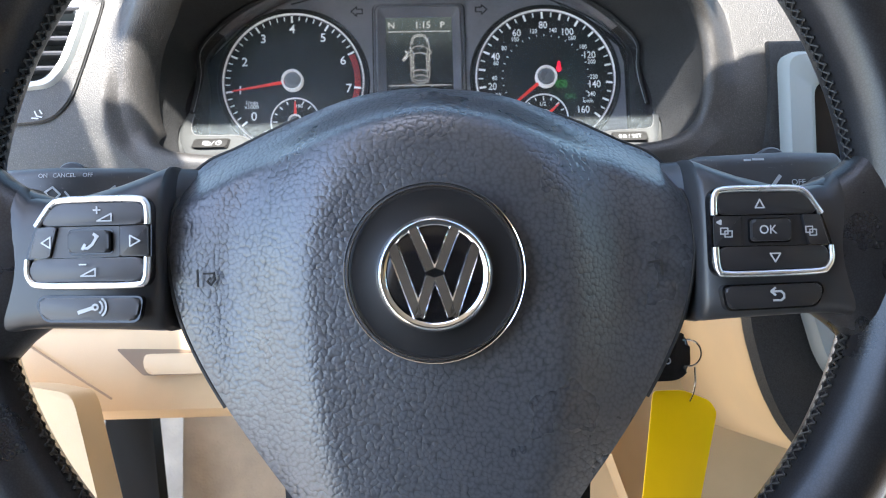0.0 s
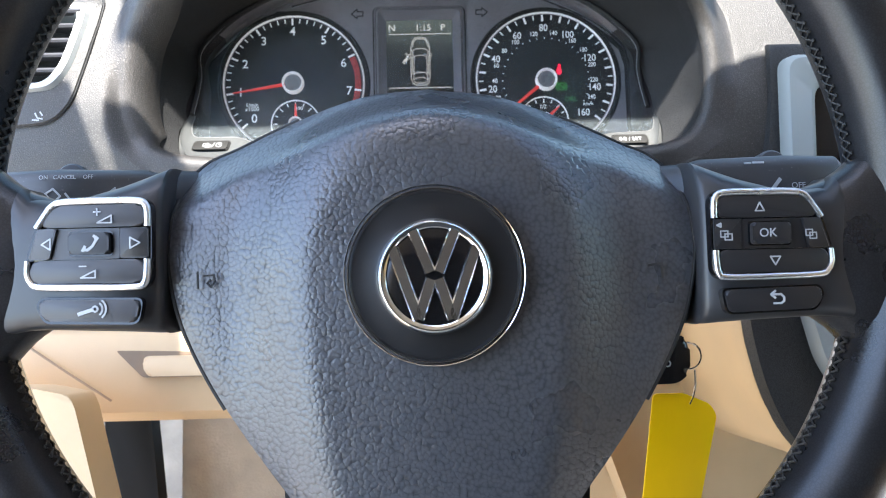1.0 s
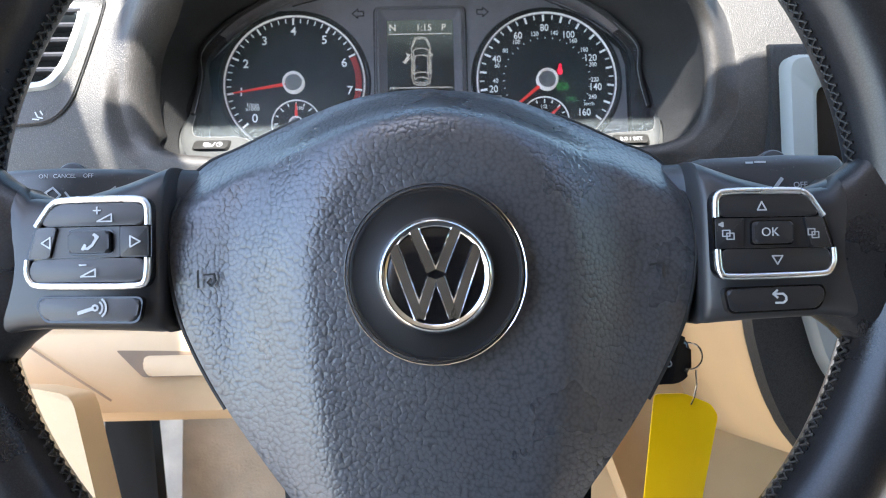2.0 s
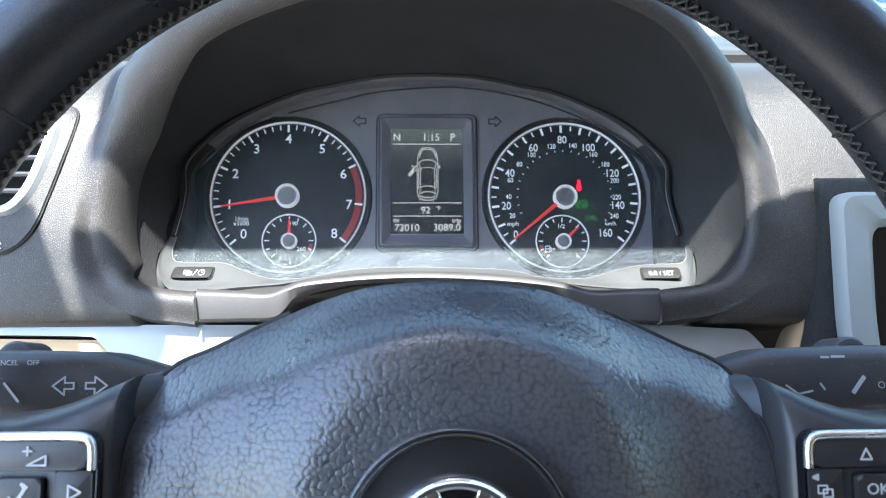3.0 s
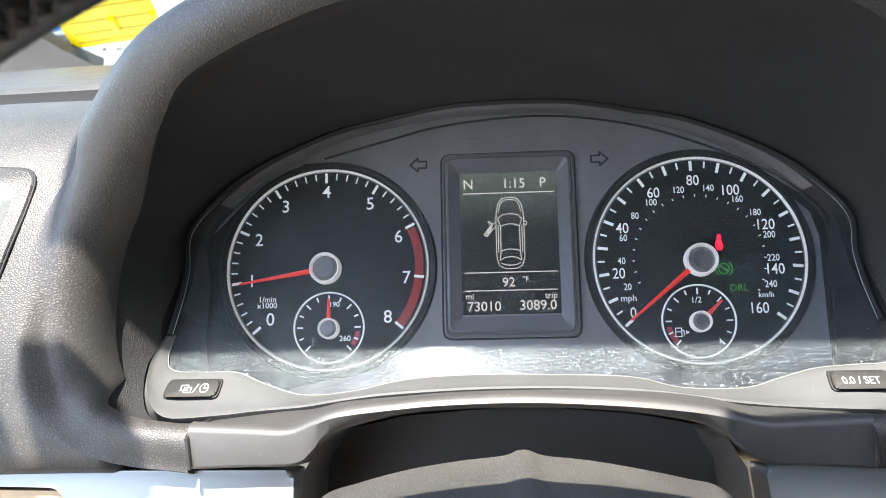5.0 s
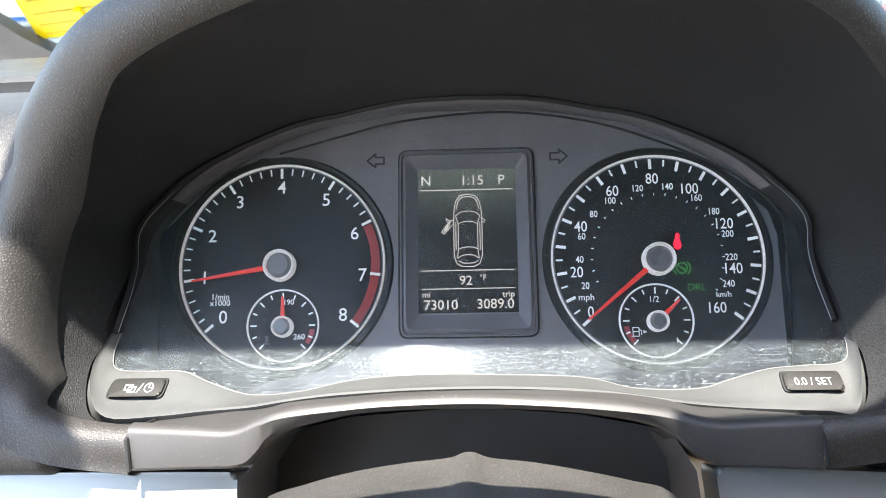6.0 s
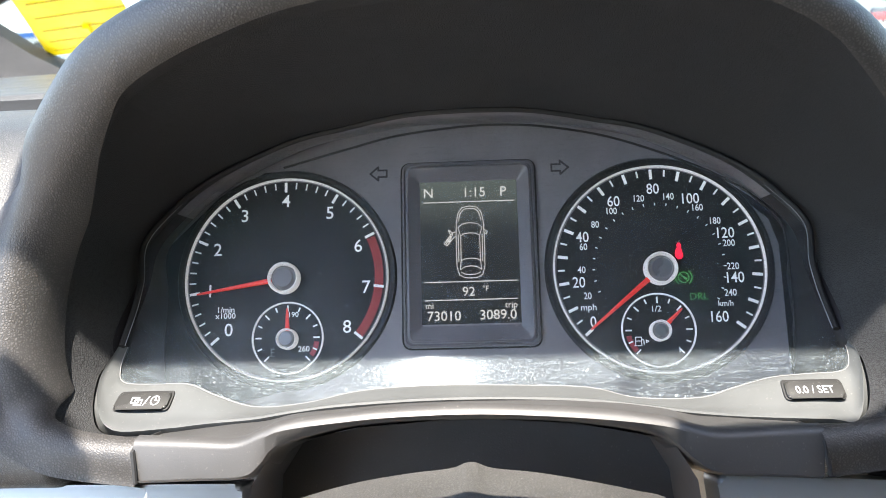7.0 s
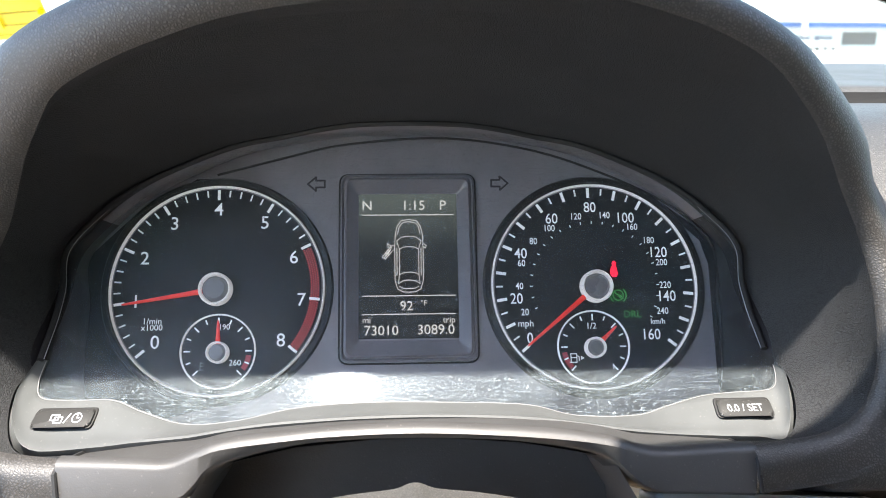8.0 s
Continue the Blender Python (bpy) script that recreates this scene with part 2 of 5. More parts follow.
def thing(name, at, label, category, group="", kind=""):
    """A top-level Empty at a point of the dashboard's frame."""
    ob = new(name)
    ob.empty_display_size = 0.02
    ob.matrix_world = DASH @ Matrix.Translation(Vector(at) * 0.001)
    ORIGIN[ob.name] = Vector(at)
    return tagged(ob, label, category, group, kind)


def part(name, bm, material, parent, label="", smooth=True):
    """One mesh object under a thing or a part; bm is in millimetres of the dashboard's frame."""
    at = ORIGIN[parent.name]
    bmesh.ops.transform(bm, matrix=Matrix.Scale(0.001, 4) @ Matrix.Translation(-at), verts=bm.verts)
    bmesh.ops.recalc_face_normals(bm, faces=bm.faces)
    me = bpy.data.meshes.new(name)
    bm.to_mesh(me)
    bm.free()
    me.materials.append(material)
    if smooth:
        me.polygons.foreach_set("use_smooth", [True] * len(me.polygons))
        me.set_sharp_from_angle(angle=radians(38))
    ob = new(name, me)
    ob.parent = parent
    ORIGIN[ob.name] = at
    return tagged(ob, label) if label else ob


def spline(points, count):
    """Catmull-Rom through the points, as count vectors."""
    ps = [Vector(p) for p in points]
    ps = [2 * ps[0] - ps[1]] + ps + [2 * ps[-1] - ps[-2]]
    spans, out = len(ps) - 3, []
    for n in range(count):
        u = n / (count - 1) * spans
        k = min(int(u), spans - 1)
        f = u - k
        a, b, c, d = ps[k : k + 4]
        out.append(0.5 * (2 * b + (c - a) * f + (2 * a - 5 * b + 4 * c - d) * f * f + (3 * b - a - 3 * c + d) * f**3))
    return out


def loft(rows, around=False, caps=False, closed=False):
    """A skin over rows of equally many points. around: each row is a loop; closed: the last row meets the first."""
    bm = bmesh.new()
    grid = [[bm.verts.new(p) for p in row] for row in rows]
    n = len(rows[0])
    pairs = list(zip(grid, grid[1:])) + ([(grid[-1], grid[0])] if closed else [])
    for a, b in pairs:
        for i in range(n if around else n - 1):
            j = (i + 1) % n
            bm.faces.new((a[i], a[j], b[j], b[i]))
    if caps:
        bm.faces.new(grid[0])
        bm.faces.new(grid[-1])
    return bm


def lathe(profile, cx, cz, count=64, start=0.0, sweep=360.0):
    """Turns (radius, y) points round an axis along y."""
    full = sweep >= 360
    rows = []
    for n in range(count if full else count + 1):
        a = radians(start + sweep * n / count)
        rows.append([(cx + r * math.cos(a), y, cz + r * math.sin(a)) for r, y in profile])
    bm = loft(rows, closed=full)
    bmesh.ops.remove_doubles(bm, verts=bm.verts, dist=1e-4)
    return bm


def prism(outline, front, back, bevel=0.0, steps=2):
    """A flat-fronted block: the (x, z) outline from y = back to y = front, with its front edge rounded."""
    bm = bmesh.new()
    f = [bm.verts.new((x, front, z)) for x, z in outline]
    b = [bm.verts.new((x, back, z)) for x, z in outline]
    face = bm.faces.new(f)
    bm.faces.new(b[::-1])
    for i in range(len(f)):
        j = (i + 1) % len(f)
        bm.faces.new((f[i], b[i], b[j], f[j]))
    if bevel:
        bmesh.ops.bevel(bm, geom=list(face.edges), offset=bevel, segments=steps, affect="EDGES", profile=0.5)
    return bm


def rounded(corners, radius, steps=5):
    """A polygon of (x, z) corners with rounded corners. A corner may carry its own radius as a third number."""
    out = []
    n = len(corners)
    for i, c in enumerate(corners):
        r = c[2] if len(c) > 2 else radius
        p, q, s = Vector(corners[i - 1][:2]), Vector(c[:2]), Vector(corners[(i + 1) % n][:2])
        a, b = (p - q), (s - q)
        r1 = min(r, a.length * 0.49, b.length * 0.49)
        a, b = q + a.normalized() * r1, q + b.normalized() * r1
        for k in range(steps + 1):
            f = k / steps
            v = (1 - f) ** 2 * a + 2 * f * (1 - f) * q + f * f * b
            out.append((v.x, v.y))
    return out


def tube(points, radius, count=8, flat=1.0, ends=True):
    """A round bar along points, in millimetres."""
    ps = [Vector(p) for p in points]
    rows = []
    for i, p in enumerate(ps):
        d = (ps[min(i + 1, len(ps) - 1)] - ps[max(i - 1, 0)]).normalized()
        side = d.cross(Vector((0, 1, 0)))
        side = side.normalized() if side.length > 1e-3 else Vector((1, 0, 0))
        up = side.cross(d).normalized()
        r = radius[i] if isinstance(radius, (list, tuple)) else radius
        rows.append([p + side * r * math.cos(2 * math.pi * k / count) + up * r * flat * math.sin(2 * math.pi * k / count) for k in range(count)])
    return loft(rows, around=True, caps=ends)


def bars(strokes, y, width, thick=0.15):
    """Printed strokes: (x, z) polylines as thin raised ribbons, joined in one mesh."""
    bm = bmesh.new()
    for line in strokes:
        for (x0, z0), (x1, z1) in zip(line, line[1:]):
            d = Vector((x1 - x0, z1 - z0))
            if d.length < 1e-6:
                continue
            d.normalize()
            nx, nz, ex, ez = -d.y * width / 2, d.x * width / 2, d.x * width * 0.3, d.y * width * 0.3
            c = [(x0 + nx - ex, z0 + nz - ez), (x0 - nx - ex, z0 - nz - ez), (x1 - nx + ex, z1 - nz + ez), (x1 + nx + ex, z1 + nz + ez)]
            f = [bm.verts.new((x, y - thick, z)) for x, z in c]
            b = [bm.verts.new((x, y, z)) for x, z in c]
            bm.faces.new(f)
            for i in range(4):
                bm.faces.new((f[i], b[i], b[(i + 1) % 4], f[(i + 1) % 4]))
    return bm


def words(text, size, x, z, y, align="CENTER", turn=Matrix.Identity(4), wide=1.0):
    """Lettering in the built-in font, its middle height at z, facing the driver."""
    cu = bpy.data.curves.new("lettering", "FONT")
    cu.body, cu.size, cu.align_x, cu.extrude, cu.resolution_u = text, size, align, 0.06, 3
    cu.offset = size * 0.003
    ob = new("lettering", cu)
    me = bpy.data.meshes.new_from_object(ob.evaluated_get(bpy.context.evaluated_depsgraph_get()))
    bpy.data.objects.remove(ob)
    bpy.data.curves.remove(cu)
    bm = bmesh.new()
    bm.from_mesh(me)
    bpy.data.meshes.remove(me)
    bmesh.ops.transform(bm, matrix=Matrix.Translation((x, y, z)) @ turn @ Matrix.Rotation(radians(90), 4, "X") @ Matrix.Translation((0, -0.34 * size, 0)) @ Matrix.Diagonal((wide, 1, 1, 1)), verts=bm.verts)
    return bm


def arc(cx, cz, r, a0, a1, count=12):
    return [(cx + r * math.cos(radians(a0 + (a1 - a0) * n / count)), cz + r * math.sin(radians(a0 + (a1 - a0) * n / count))) for n in range(count + 1)]


def lerp(a, b, f):
    return Vector(a) * (1 - f) + Vector(b) * f


def smooth(a, b, v):
    f = min(max((v - a) / (b - a), 0), 1)
    return f * f * (3 - 2 * f)


# ---- dashboard ----
CX = 2.0  # middle of the dial housing
LIP = [(120, -91, -79), (149.5, -92, -74.5), (165, -93, -64), (171.5, -97, -45), (172, -99, -20), (168, -101, 1), (157, -111, 18.5), (144.5, -125, 33), (132, -136, 43.5), (119, -145, 52.5), (102, -152.5, 59.5), (80, -159, 65.5), (50, -165, 70.5), (0, -168, 73)]
SEAT = [(120, -68, -72), (141, -68, -71.5), (149, -65, -64.5), (152, -57, -49), (148.5, -48, -36), (147.5, -33, -8), (149, -19, 13), (135, -18, 30), (120, -19, 42), (103, -20, 51), (79, -22, 61), (55, -26, 66), (28, -30, 69.5), (0, -32, 70)]
PROFILE = [(-58, -112), (-66, -93), (-88, -89.5), (-94.5, -85), (-97.5, -76), (-99.5, -64), (-101, -40), (-97, -5), (-90, 25), (-80, 45), (-60, 64), (-20, 84), (50, 112), (120, 142), (430, 262)]


def hood_set(x):
    """How far the dash face stands back beside the hood."""
    return (5.5 if x < 0 else 1.0) * math.exp(-(((abs(x) - 165) / 40) ** 2))


def face_y(z):
    """Depth of the dash face at a height, away from the hood."""
    for (y0, z0), (y1, z1) in zip(PROFILE, PROFILE[1:]):
        if z <= z1:
            return y0 + (y1 - y0) * max(0.0, (z - z0) / (z1 - z0))
    return PROFILE[-1][0]


def mirrored(points, count):
    """A half curve from the right lower end to the top, carried on to the left lower end."""
    right = spline(points, count)
    left = [Vector((-p.x - 2.5 * min(1.0, p.x / 130), p.y, p.z)) for p in right[-2::-1]]
    return [Vector((p.x + CX, p.y, p.z)) for p in right + left]


dashboard = thing("dashboard", (0, 0, 0), "dark grey grained plastic dashboard, sunlit and slightly dusty", "dashboard", kind="structure")


def binnacle_hood():
    """A deep lined hood whose thick rounded lip runs out into the dash face at its sides."""
    lip, seat = mirrored(LIP, 121), mirrored(SEAT, 121)
    lip = [p - Vector((0, 1.45 + 0.0145 * p.x, 0)) for p in lip]
    rows = []
    n = len(lip)
    for i in range(n):
        a = lip[max(i - 1, 0)]
        b = lip[min(i + 1, n - 1)]
        along = (b - a).normalized()
        out = along.cross(Vector((0, -1, 0))).normalized()
        if out.dot(Vector((lip[i].x - CX, 0, lip[i].z + 10))) < 0:
            out = -out
        c, s = lip[i], seat[i]
        low = smooth(-0.35, -0.85, out.z)
        broad = smooth(-112, -160, c.x)  # the driver's door side has the broader roll
        c = c + out * broad * 2.5 * (1 - low)
        c.y += 4.5 * broad * (1 - low)
        wide = (13 - 3 * broad + 14 * smooth(-20, 55, c.z)) * (1 - low) + 10.5 * low
        fall = face_y(c.z + out.z * wide) + hood_set(c.x + out.x * wide) - 0.5 - c.y
        steep = smooth(6, 40, fall)
        r = (6 + (2 + 5 * smooth(-10, 40, c.z)) * smooth(120, -120, c.x) + 7 * broad * (1 - 0.6 * smooth(-10, 40, c.z))) * (1 - low) + 6.5 * low
        row = [s, lerp(s, c, 0.35) + out * 1.5, lerp(s, c, 0.75) + out * -0.5]
        for k in (1, 2):  # the sill at the foot of the hood lies nearly level
            row[k] = lerp(row[k], (row[k].x, row[k].y, s.z + 0.14 * (row[k].y - s.y)), low)
        row += [c - out * r * math.cos(radians(a)) + Vector((0, r * (0.9 + 0.7 * broad) * (1 - math.sin(radians(a))), 0)) for a in range(4, 91, 14)]
        for k in range(1, 13):
            u = k / 12
            gentle, round_off = u * u * (3 - 2 * u), 1 - math.sqrt(max(0.0, 1 - u * u))
            row.append(c + out * wide * u + Vector((0, fall * (gentle * (1 - steep) + min(round_off, 1.0) * steep), 0)))
        row.append(row[-1] + out * 2 + Vector((0, 12 + 30 * steep, 6 * steep * max(0.0, out.z))))
        rows.append(row)
    # Same plastic as the lip; the hood's shade is put into the lining's colour.
    part("hood_lining", loft([row[:4] for row in rows]), M_HOOD, dashboard, "grained lining of the dial hood, its shade painted charcoal")
    part("hood_lip", loft([row[3:] for row in rows]), M_LIP, dashboard, "thick grey grained hood lip over the dials")
    return [(row[-2].x, row[-2].z) for row in rows]


HOOD_EDGE = binnacle_hood()


def inside_hood(x, z):
    """How far a point of the dash face lies inside the hood's outer edge."""
    near, odd = 900.0, False
    for (xa, za), (xb, zb) in zip(HOOD_EDGE, HOOD_EDGE[1:] + HOOD_EDGE[:1]):
        if (za > z) != (zb > z) and x < xa + (xb - xa) * (z - za) / (zb - za):
            odd = not odd
        near = min(near, math.hypot(x - xa, z - za))
    return near if odd else 0.0


def dash_side(x0, x1, name, shift):
    rows = []
    for n in range(150):
        f = (n / 149) ** 2
        x = x0 + (x1 - x0) * f
        bend = shift * (f**2) + hood_set(x)
        row = []
        for p in spline([(a, b, 0) for a, b in PROFILE], 150):
            deep = inside_hood(x, p.y) if abs(x) < 215 and p.y < 110 else 0.0
            if p.y < -80:
                deep = max(deep, 156 - abs(x))
            row.append(Vector((x, p.x + bend + min(165.0, 45 * (max(0.0, deep - 0.8) / 14) ** 2), p.y)))
        rows.append(row)
    bm = loft(rows)
    if x1 < 0:  # the opening behind the air vent
        hole = [f for f in bm.faces if -303 < f.calc_center_median().x < -196 - 0.25 * max(0.0, 5 - f.calc_center_median().z) and -46 < f.calc_center_median().z < 26]
        bmesh.ops.delete(bm, geom=hole, context="FACES")
    return part(name, bm, M_DASH, dashboard, "grey grained dash panel lit by the sun")


dash_side(-128, -620, "side_panel", 40)
dash_side(132, 900, "centre_panel", 10)
# the ledge that closes the dash behind the hood
part("top_pad", loft([[Vector((x, y, z)) for x in (-156, -80, 0, 80, 156)] for y, z in ((-40, 86), (0, 96), (60, 116), (430, 256))]), M_DASH, dashboard)
# raised deck behind the seam, up to the windscreen
DECK = [(9, 90), (5, 94), (3, 99), (5, 103), (12, 107), (60, 129), (140, 168), (240, 221), (300, 250), (320, 253), (330, 243)]
for x0, x1, lean in ((-150, -640, 26), (150, 900, 10)):
    rows = []
    for n in range(24):
        f = n / 23
        x = x0 + (x1 - x0) * f
        rows.append([Vector((x, y + lean * f, z + 1.5 * math.sin(f * 3))) for y, z in DECK])
    part("deck_seam", loft([[p + Vector((0, -0.9 - (k == 0) * 3, -(k == 0) * 3)) for k, p in enumerate(row[:3])] for row in rows]), M_VOID, dashboard, "black gap below the dash deck")
    part("deck", loft(rows), M_DASH, dashboard, "grey grained dash deck below the windscreen")


# ---- dial housing ----
cluster = thing("instrument_cluster", (0, 0, 0), "instrument cluster with two round dials and a screen, dusty clear cover", "instrument cluster")
BODY_OUT = [(-170, -72)] + [(x, z) for x, z in [(-160, -40), (-153, -8), (-147, 14), (-132, 29), (-116, 41), (-100, 51), (-76, 61), (-38, 70), (0, 73)]]
face_outline = BODY_OUT + [(-x + 2 * CX, z) for x, z in BODY_OUT[-2::-1]]
part("face_plate", prism([(x * 1.10, z * 1.14) for x, z in face_outline], 1.0, 6.0), M_PANEL, cluster, "dark grey dial face plate")
arch = mirrored([(146.5, -40, -52)] + SEAT[4:], 55)


def surround(points):
    """The wall between the hood's lining and the dial face."""
    return loft([[Vector((CX + (p.x - CX) * 1.015, p.y - 3, p.z * 1.015 + 0.3)), Vector((CX + (p.x - CX) * 0.998, p.y - 1, p.z * 0.998)), lerp(p, (CX, 0, 0), 0.02) + Vector((0, 3, 0)), Vector((p.x, 0.9, p.z * (1.0 + 0.075 * smooth(-10, 30, p.z))))] for p in points])


high = [n for n, p in enumerate(arch) if p.z > 26]
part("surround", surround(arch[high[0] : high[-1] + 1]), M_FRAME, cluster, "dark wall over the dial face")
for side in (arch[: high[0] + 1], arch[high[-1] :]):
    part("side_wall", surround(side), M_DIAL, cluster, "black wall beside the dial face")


ARCH = [(-89, 52), (-59, 60), (-28, 67), (18, 70), (60, 64), (95, 52), (125, 37), (143, 21), (147, 9), (147, -20), (146, -41)]
part("panel_edge", tube([(p.x, -10, p.z) for p in spline([(x, 0, z) for x, z in ARCH], 60)], 0.6, 6), M_VOID, cluster, "thin dark edge line")


def dial_angle(v, per):
    return 221.0 - per * v


def dial(cx, name, label):
    d = part(name, lathe([(0.01, 0.0), (48.6, 0.0), (48.6, 1.5)], cx, DIAL_Z, 96), M_DIAL, cluster, label)
    part("dial_ring", lathe([(49.3, 0.5), (49.4, -1.0), (49.75, -1.5), (50.1, -1.0), (50.2, 0.5)], cx, DIAL_Z, 128), M_RINGM, d, "thin silver ring")
    part("outer_groove", lathe([(50.5, 0.6), (51.4, -0.6), (53.4, -0.8), (54.4, 0.9)], cx, DIAL_Z, 128), M_DIAL, d)
    return d


DIAL_Z, TACH_X, SPEED_X = -0.8, -89.4, 90.5
tach = dial(TACH_X, "rev_counter", "black rev counter dial with white figures")
speed = dial(SPEED_X, "speedometer", "black speedometer dial with white figures")


LEFT_FIELD = arc(TACH_X, DIAL_Z, 54.0, 88, 272, 40) + [(-172, -74), (-162, -40), (-156, -8), (-150, 15), (-134, 31), (-118, 43), (-101, 53)]
part("side_field", prism(LEFT_FIELD, 0.3, 3), M_DIAL, cluster, "black field outside the rev counter")
RIGHT_FIELD = [(101, 54), (125, 38.5), (144, 21), (147.5, 9), (147.5, -45), (150, -74), (176, -74), (166, -40), (160, -8), (154, 15), (138, 31), (122, 43)]
part("side_field", prism(RIGHT_FIELD, 0.3, 3), M_DIAL, cluster, "black field outside the speedometer")


def ticks(cx, cz, r_out, rows, y=-0.05):
    """rows: (angle, inner radius, width)."""
    return bars([[(cx + r_out * math.cos(radians(a)), cz + r_out * math.sin(radians(a))), (cx + r * math.cos(radians(a)), cz + r * math.sin(radians(a)))] for a, r, w in rows], y, rows[0][2])


tagged(part("tick_marks", ticks(TACH_X, DIAL_Z, 47.8, [(dial_angle(n, 32.5), 43.6, 1.3) for n in range(9)]), M_MARK, tach), kind="stuff")
tagged(part("fine_ticks", ticks(TACH_X, DIAL_Z, 47.8, [(dial_angle(n / 5, 32.5), 45.0, 0.7) for n in range(31) if n % 5]), M_MARK, tach), kind="stuff")
tagged(part("tick_marks", ticks(SPEED_X, DIAL_Z, 47.8, [(dial_angle(10 * n, 1.62), 43.8, 1.4) for n in range(17)]), M_MARK, speed), kind="stuff")
tagged(part("fine_ticks", ticks(SPEED_X, DIAL_Z, 47.8, [(dial_angle(5 * n, 1.62), 45.0, 0.8) for n in range(33) if n % 2]), M_MARK, speed), kind="stuff")


def red_zone():
    bm = bmesh.new()
    for ring in range(4):
        r = 44.0 + ring * 1.05
        count = 43
        for n in range(count):
            a = radians(dial_angle(6.06 + 1.92 * (n + 0.5 * (ring % 2)) / count, 32.5))
            c = Vector((TACH_X + r * math.cos(a), -0.08, DIAL_Z + r * math.sin(a)))
            vs = [bm.verts.new(c + Vector((0.40 * math.cos(k * math.pi / 3), 0, 0.40 * math.sin(k * math.pi / 3)))) for k in range(6)]
            bm.faces.new(vs)
    return bm


part("red_band", loft([[(TACH_X + r * math.cos(a), -0.03, DIAL_Z + r * math.sin(a)) for r in (43.3, 47.9)] for a in [radians(dial_angle(6.04 + 1.94 * n / 40, 32.5)) for n in range(41)]]), plain("dark_red_print", (0.09, 0.006, 0.008), 0.6), tach, "dark red warning band")
tagged(part("red_dots", red_zone(), M_REDZONE, tach, "red dotted warning zone"), kind="stuff")
REVS = [(-117.3, -25.4), (-127, -6.2), (-123.8, 14.3), (-110.6, 31), (-90, 37.9), (-68, 31.2), (-54, 14.2), (-50.2, -6.2), (-59.4, -25.2)]
for v, (x, z) in enumerate(REVS):
    part("numeral", words(str(v), 8.8, x, z, -0.1), M_MARK, tach)
part("unit_text", words("1/min", 4.0, -119, -15.6, -0.1), M_MARK, tach)
part("unit_text", words("x1000", 4.0, -119, -18.6, -0.1), M_MARK, tach)
MPH = {0: (58, -26), 20: (52.2, -7), 40: (55, 15), 60: (70.8, 32.2), 80: (90, 37.8), 100: (107.2, 32.4), 120: (122.4, 15), 140: (125.2, -6.6), 160: (116.4, -25)}
KMH = {20: (56, -13.6), 40: (53.8, -1), 60: (55.2, 10.2), 80: (61.4, 21), 100: (69.4, 27.4), 120: (82.8, 33.2), 140: (97, 33.7), 160: (110.4, 27.8), 180: (118.2, 21), 200: (124, 10), 220: (125, -1.2), 240: (122.8, -13.8)}
for v, (x, z) in MPH.items():
    part("numeral", words(str(v), 7.3, x, z, -0.1, wide=0.86), M_MARK, speed)
for v, (x, z) in KMH.items():
    part("small_numeral", words(str(v), 4.6, x, z, -0.1, wide=0.84), M_MARK, speed)
tagged(part("small_ticks", ticks(SPEED_X, DIAL_Z, 31.4, [(dial_angle(n * 10 * 0.6214, 1.62), 30.4, 0.38) for n in range(2, 26)]), M_MARK, speed), kind="stuff")
part("unit_text", words("mph", 4.4, 56.2, -19, -0.1), M_MARK, speed)
part("unit_text", words("km/h", 3.6, 120.2, -18.8, -0.1), M_MARK, speed)


def small_dial(cx, cz, parent, label, tick_rows):
    d = part("small_dial", lathe([(0.01, -0.5), (16.4, -0.5), (16.5, 0.0)], cx, cz, 64), M_DIAL, parent, label)
    part("dial_ring", lathe([(16.7, 0), (16.8, -1.0), (17.1, -1.3), (17.4, -1.0), (17.5, 0)], cx, cz, 80), M_RINGM, d)
    tagged(part("tick_marks", ticks(cx, cz, 15.4, tick_rows, -0.55), M_MARK, d), kind="stuff")
    return d


temp = small_dial(-88.2, -30, tach, "small engine temperature dial", [(225 - n * 22.5, 13.6 if n % 2 else 12.8, 0.7) for n in range(13)])
fuel = small_dial(88.2, -30.6, speed, "small fuel dial", [(225 - n * 22.5, 13.6 if n % 2 else 12.8, 0.7) for n in range(13)])
part("small_numeral", words("260", 3.8, -80.2, -35.4, -0.6), M_MARK, temp)
part("small_numeral", words("190", 3.6, -85.6, -18.8, -0.6), M_MARK, temp)
part("small_numeral", words("1/2", 4.0, 87.5, -20.6, -0.6), M_MARK, fuel)
part("small_numeral", words("1", 3.8, 97.2, -40.0, -0.6), M_MARK, fuel)
part("thermometer_icon", bars([[(-96, -35), (-96, -38.4)], [(-96, -35.4), (-94.6, -35.4)], [(-96, -36.8), (-94.6, -36.8)], [(-97.4, -38.6), (-94.4, -38.6)]], -0.55, 0.35), M_PALE, temp)
part("fuel_pump_icon", bars([[(77, -37.8), (77, -33.8), (79.8, -33.8), (79.8, -37.8), (76.4, -37.8)], [(77, -35.6), (79.8, -35.6)], [(79.8, -34.6), (80.9, -35.2), (80.9, -37.2)], [(82, -36.4), (83.2, -35.8), (82, -35.2), (82, -36.4)]], -0.55, 0.36), M_MARK, fuel)
M_REDPRINT = plain("dull_red_print", (0.36, 0.03, 0.045), 0.6, mottle=0.5)
for cx, cz, parent, a0, a1 in ((-88.2, -30, temp, -36, -8), (88.2, -30.6, fuel, 190, 222)):
    part("red_band", loft([[(cx + r * math.cos(a), -0.6, cz + r * math.sin(a)) for r in (13.2, 15.6)] for a in [radians(a0 + (a1 - a0) * n / 8) for n in range(9)]]), M_REDPRINT, parent)


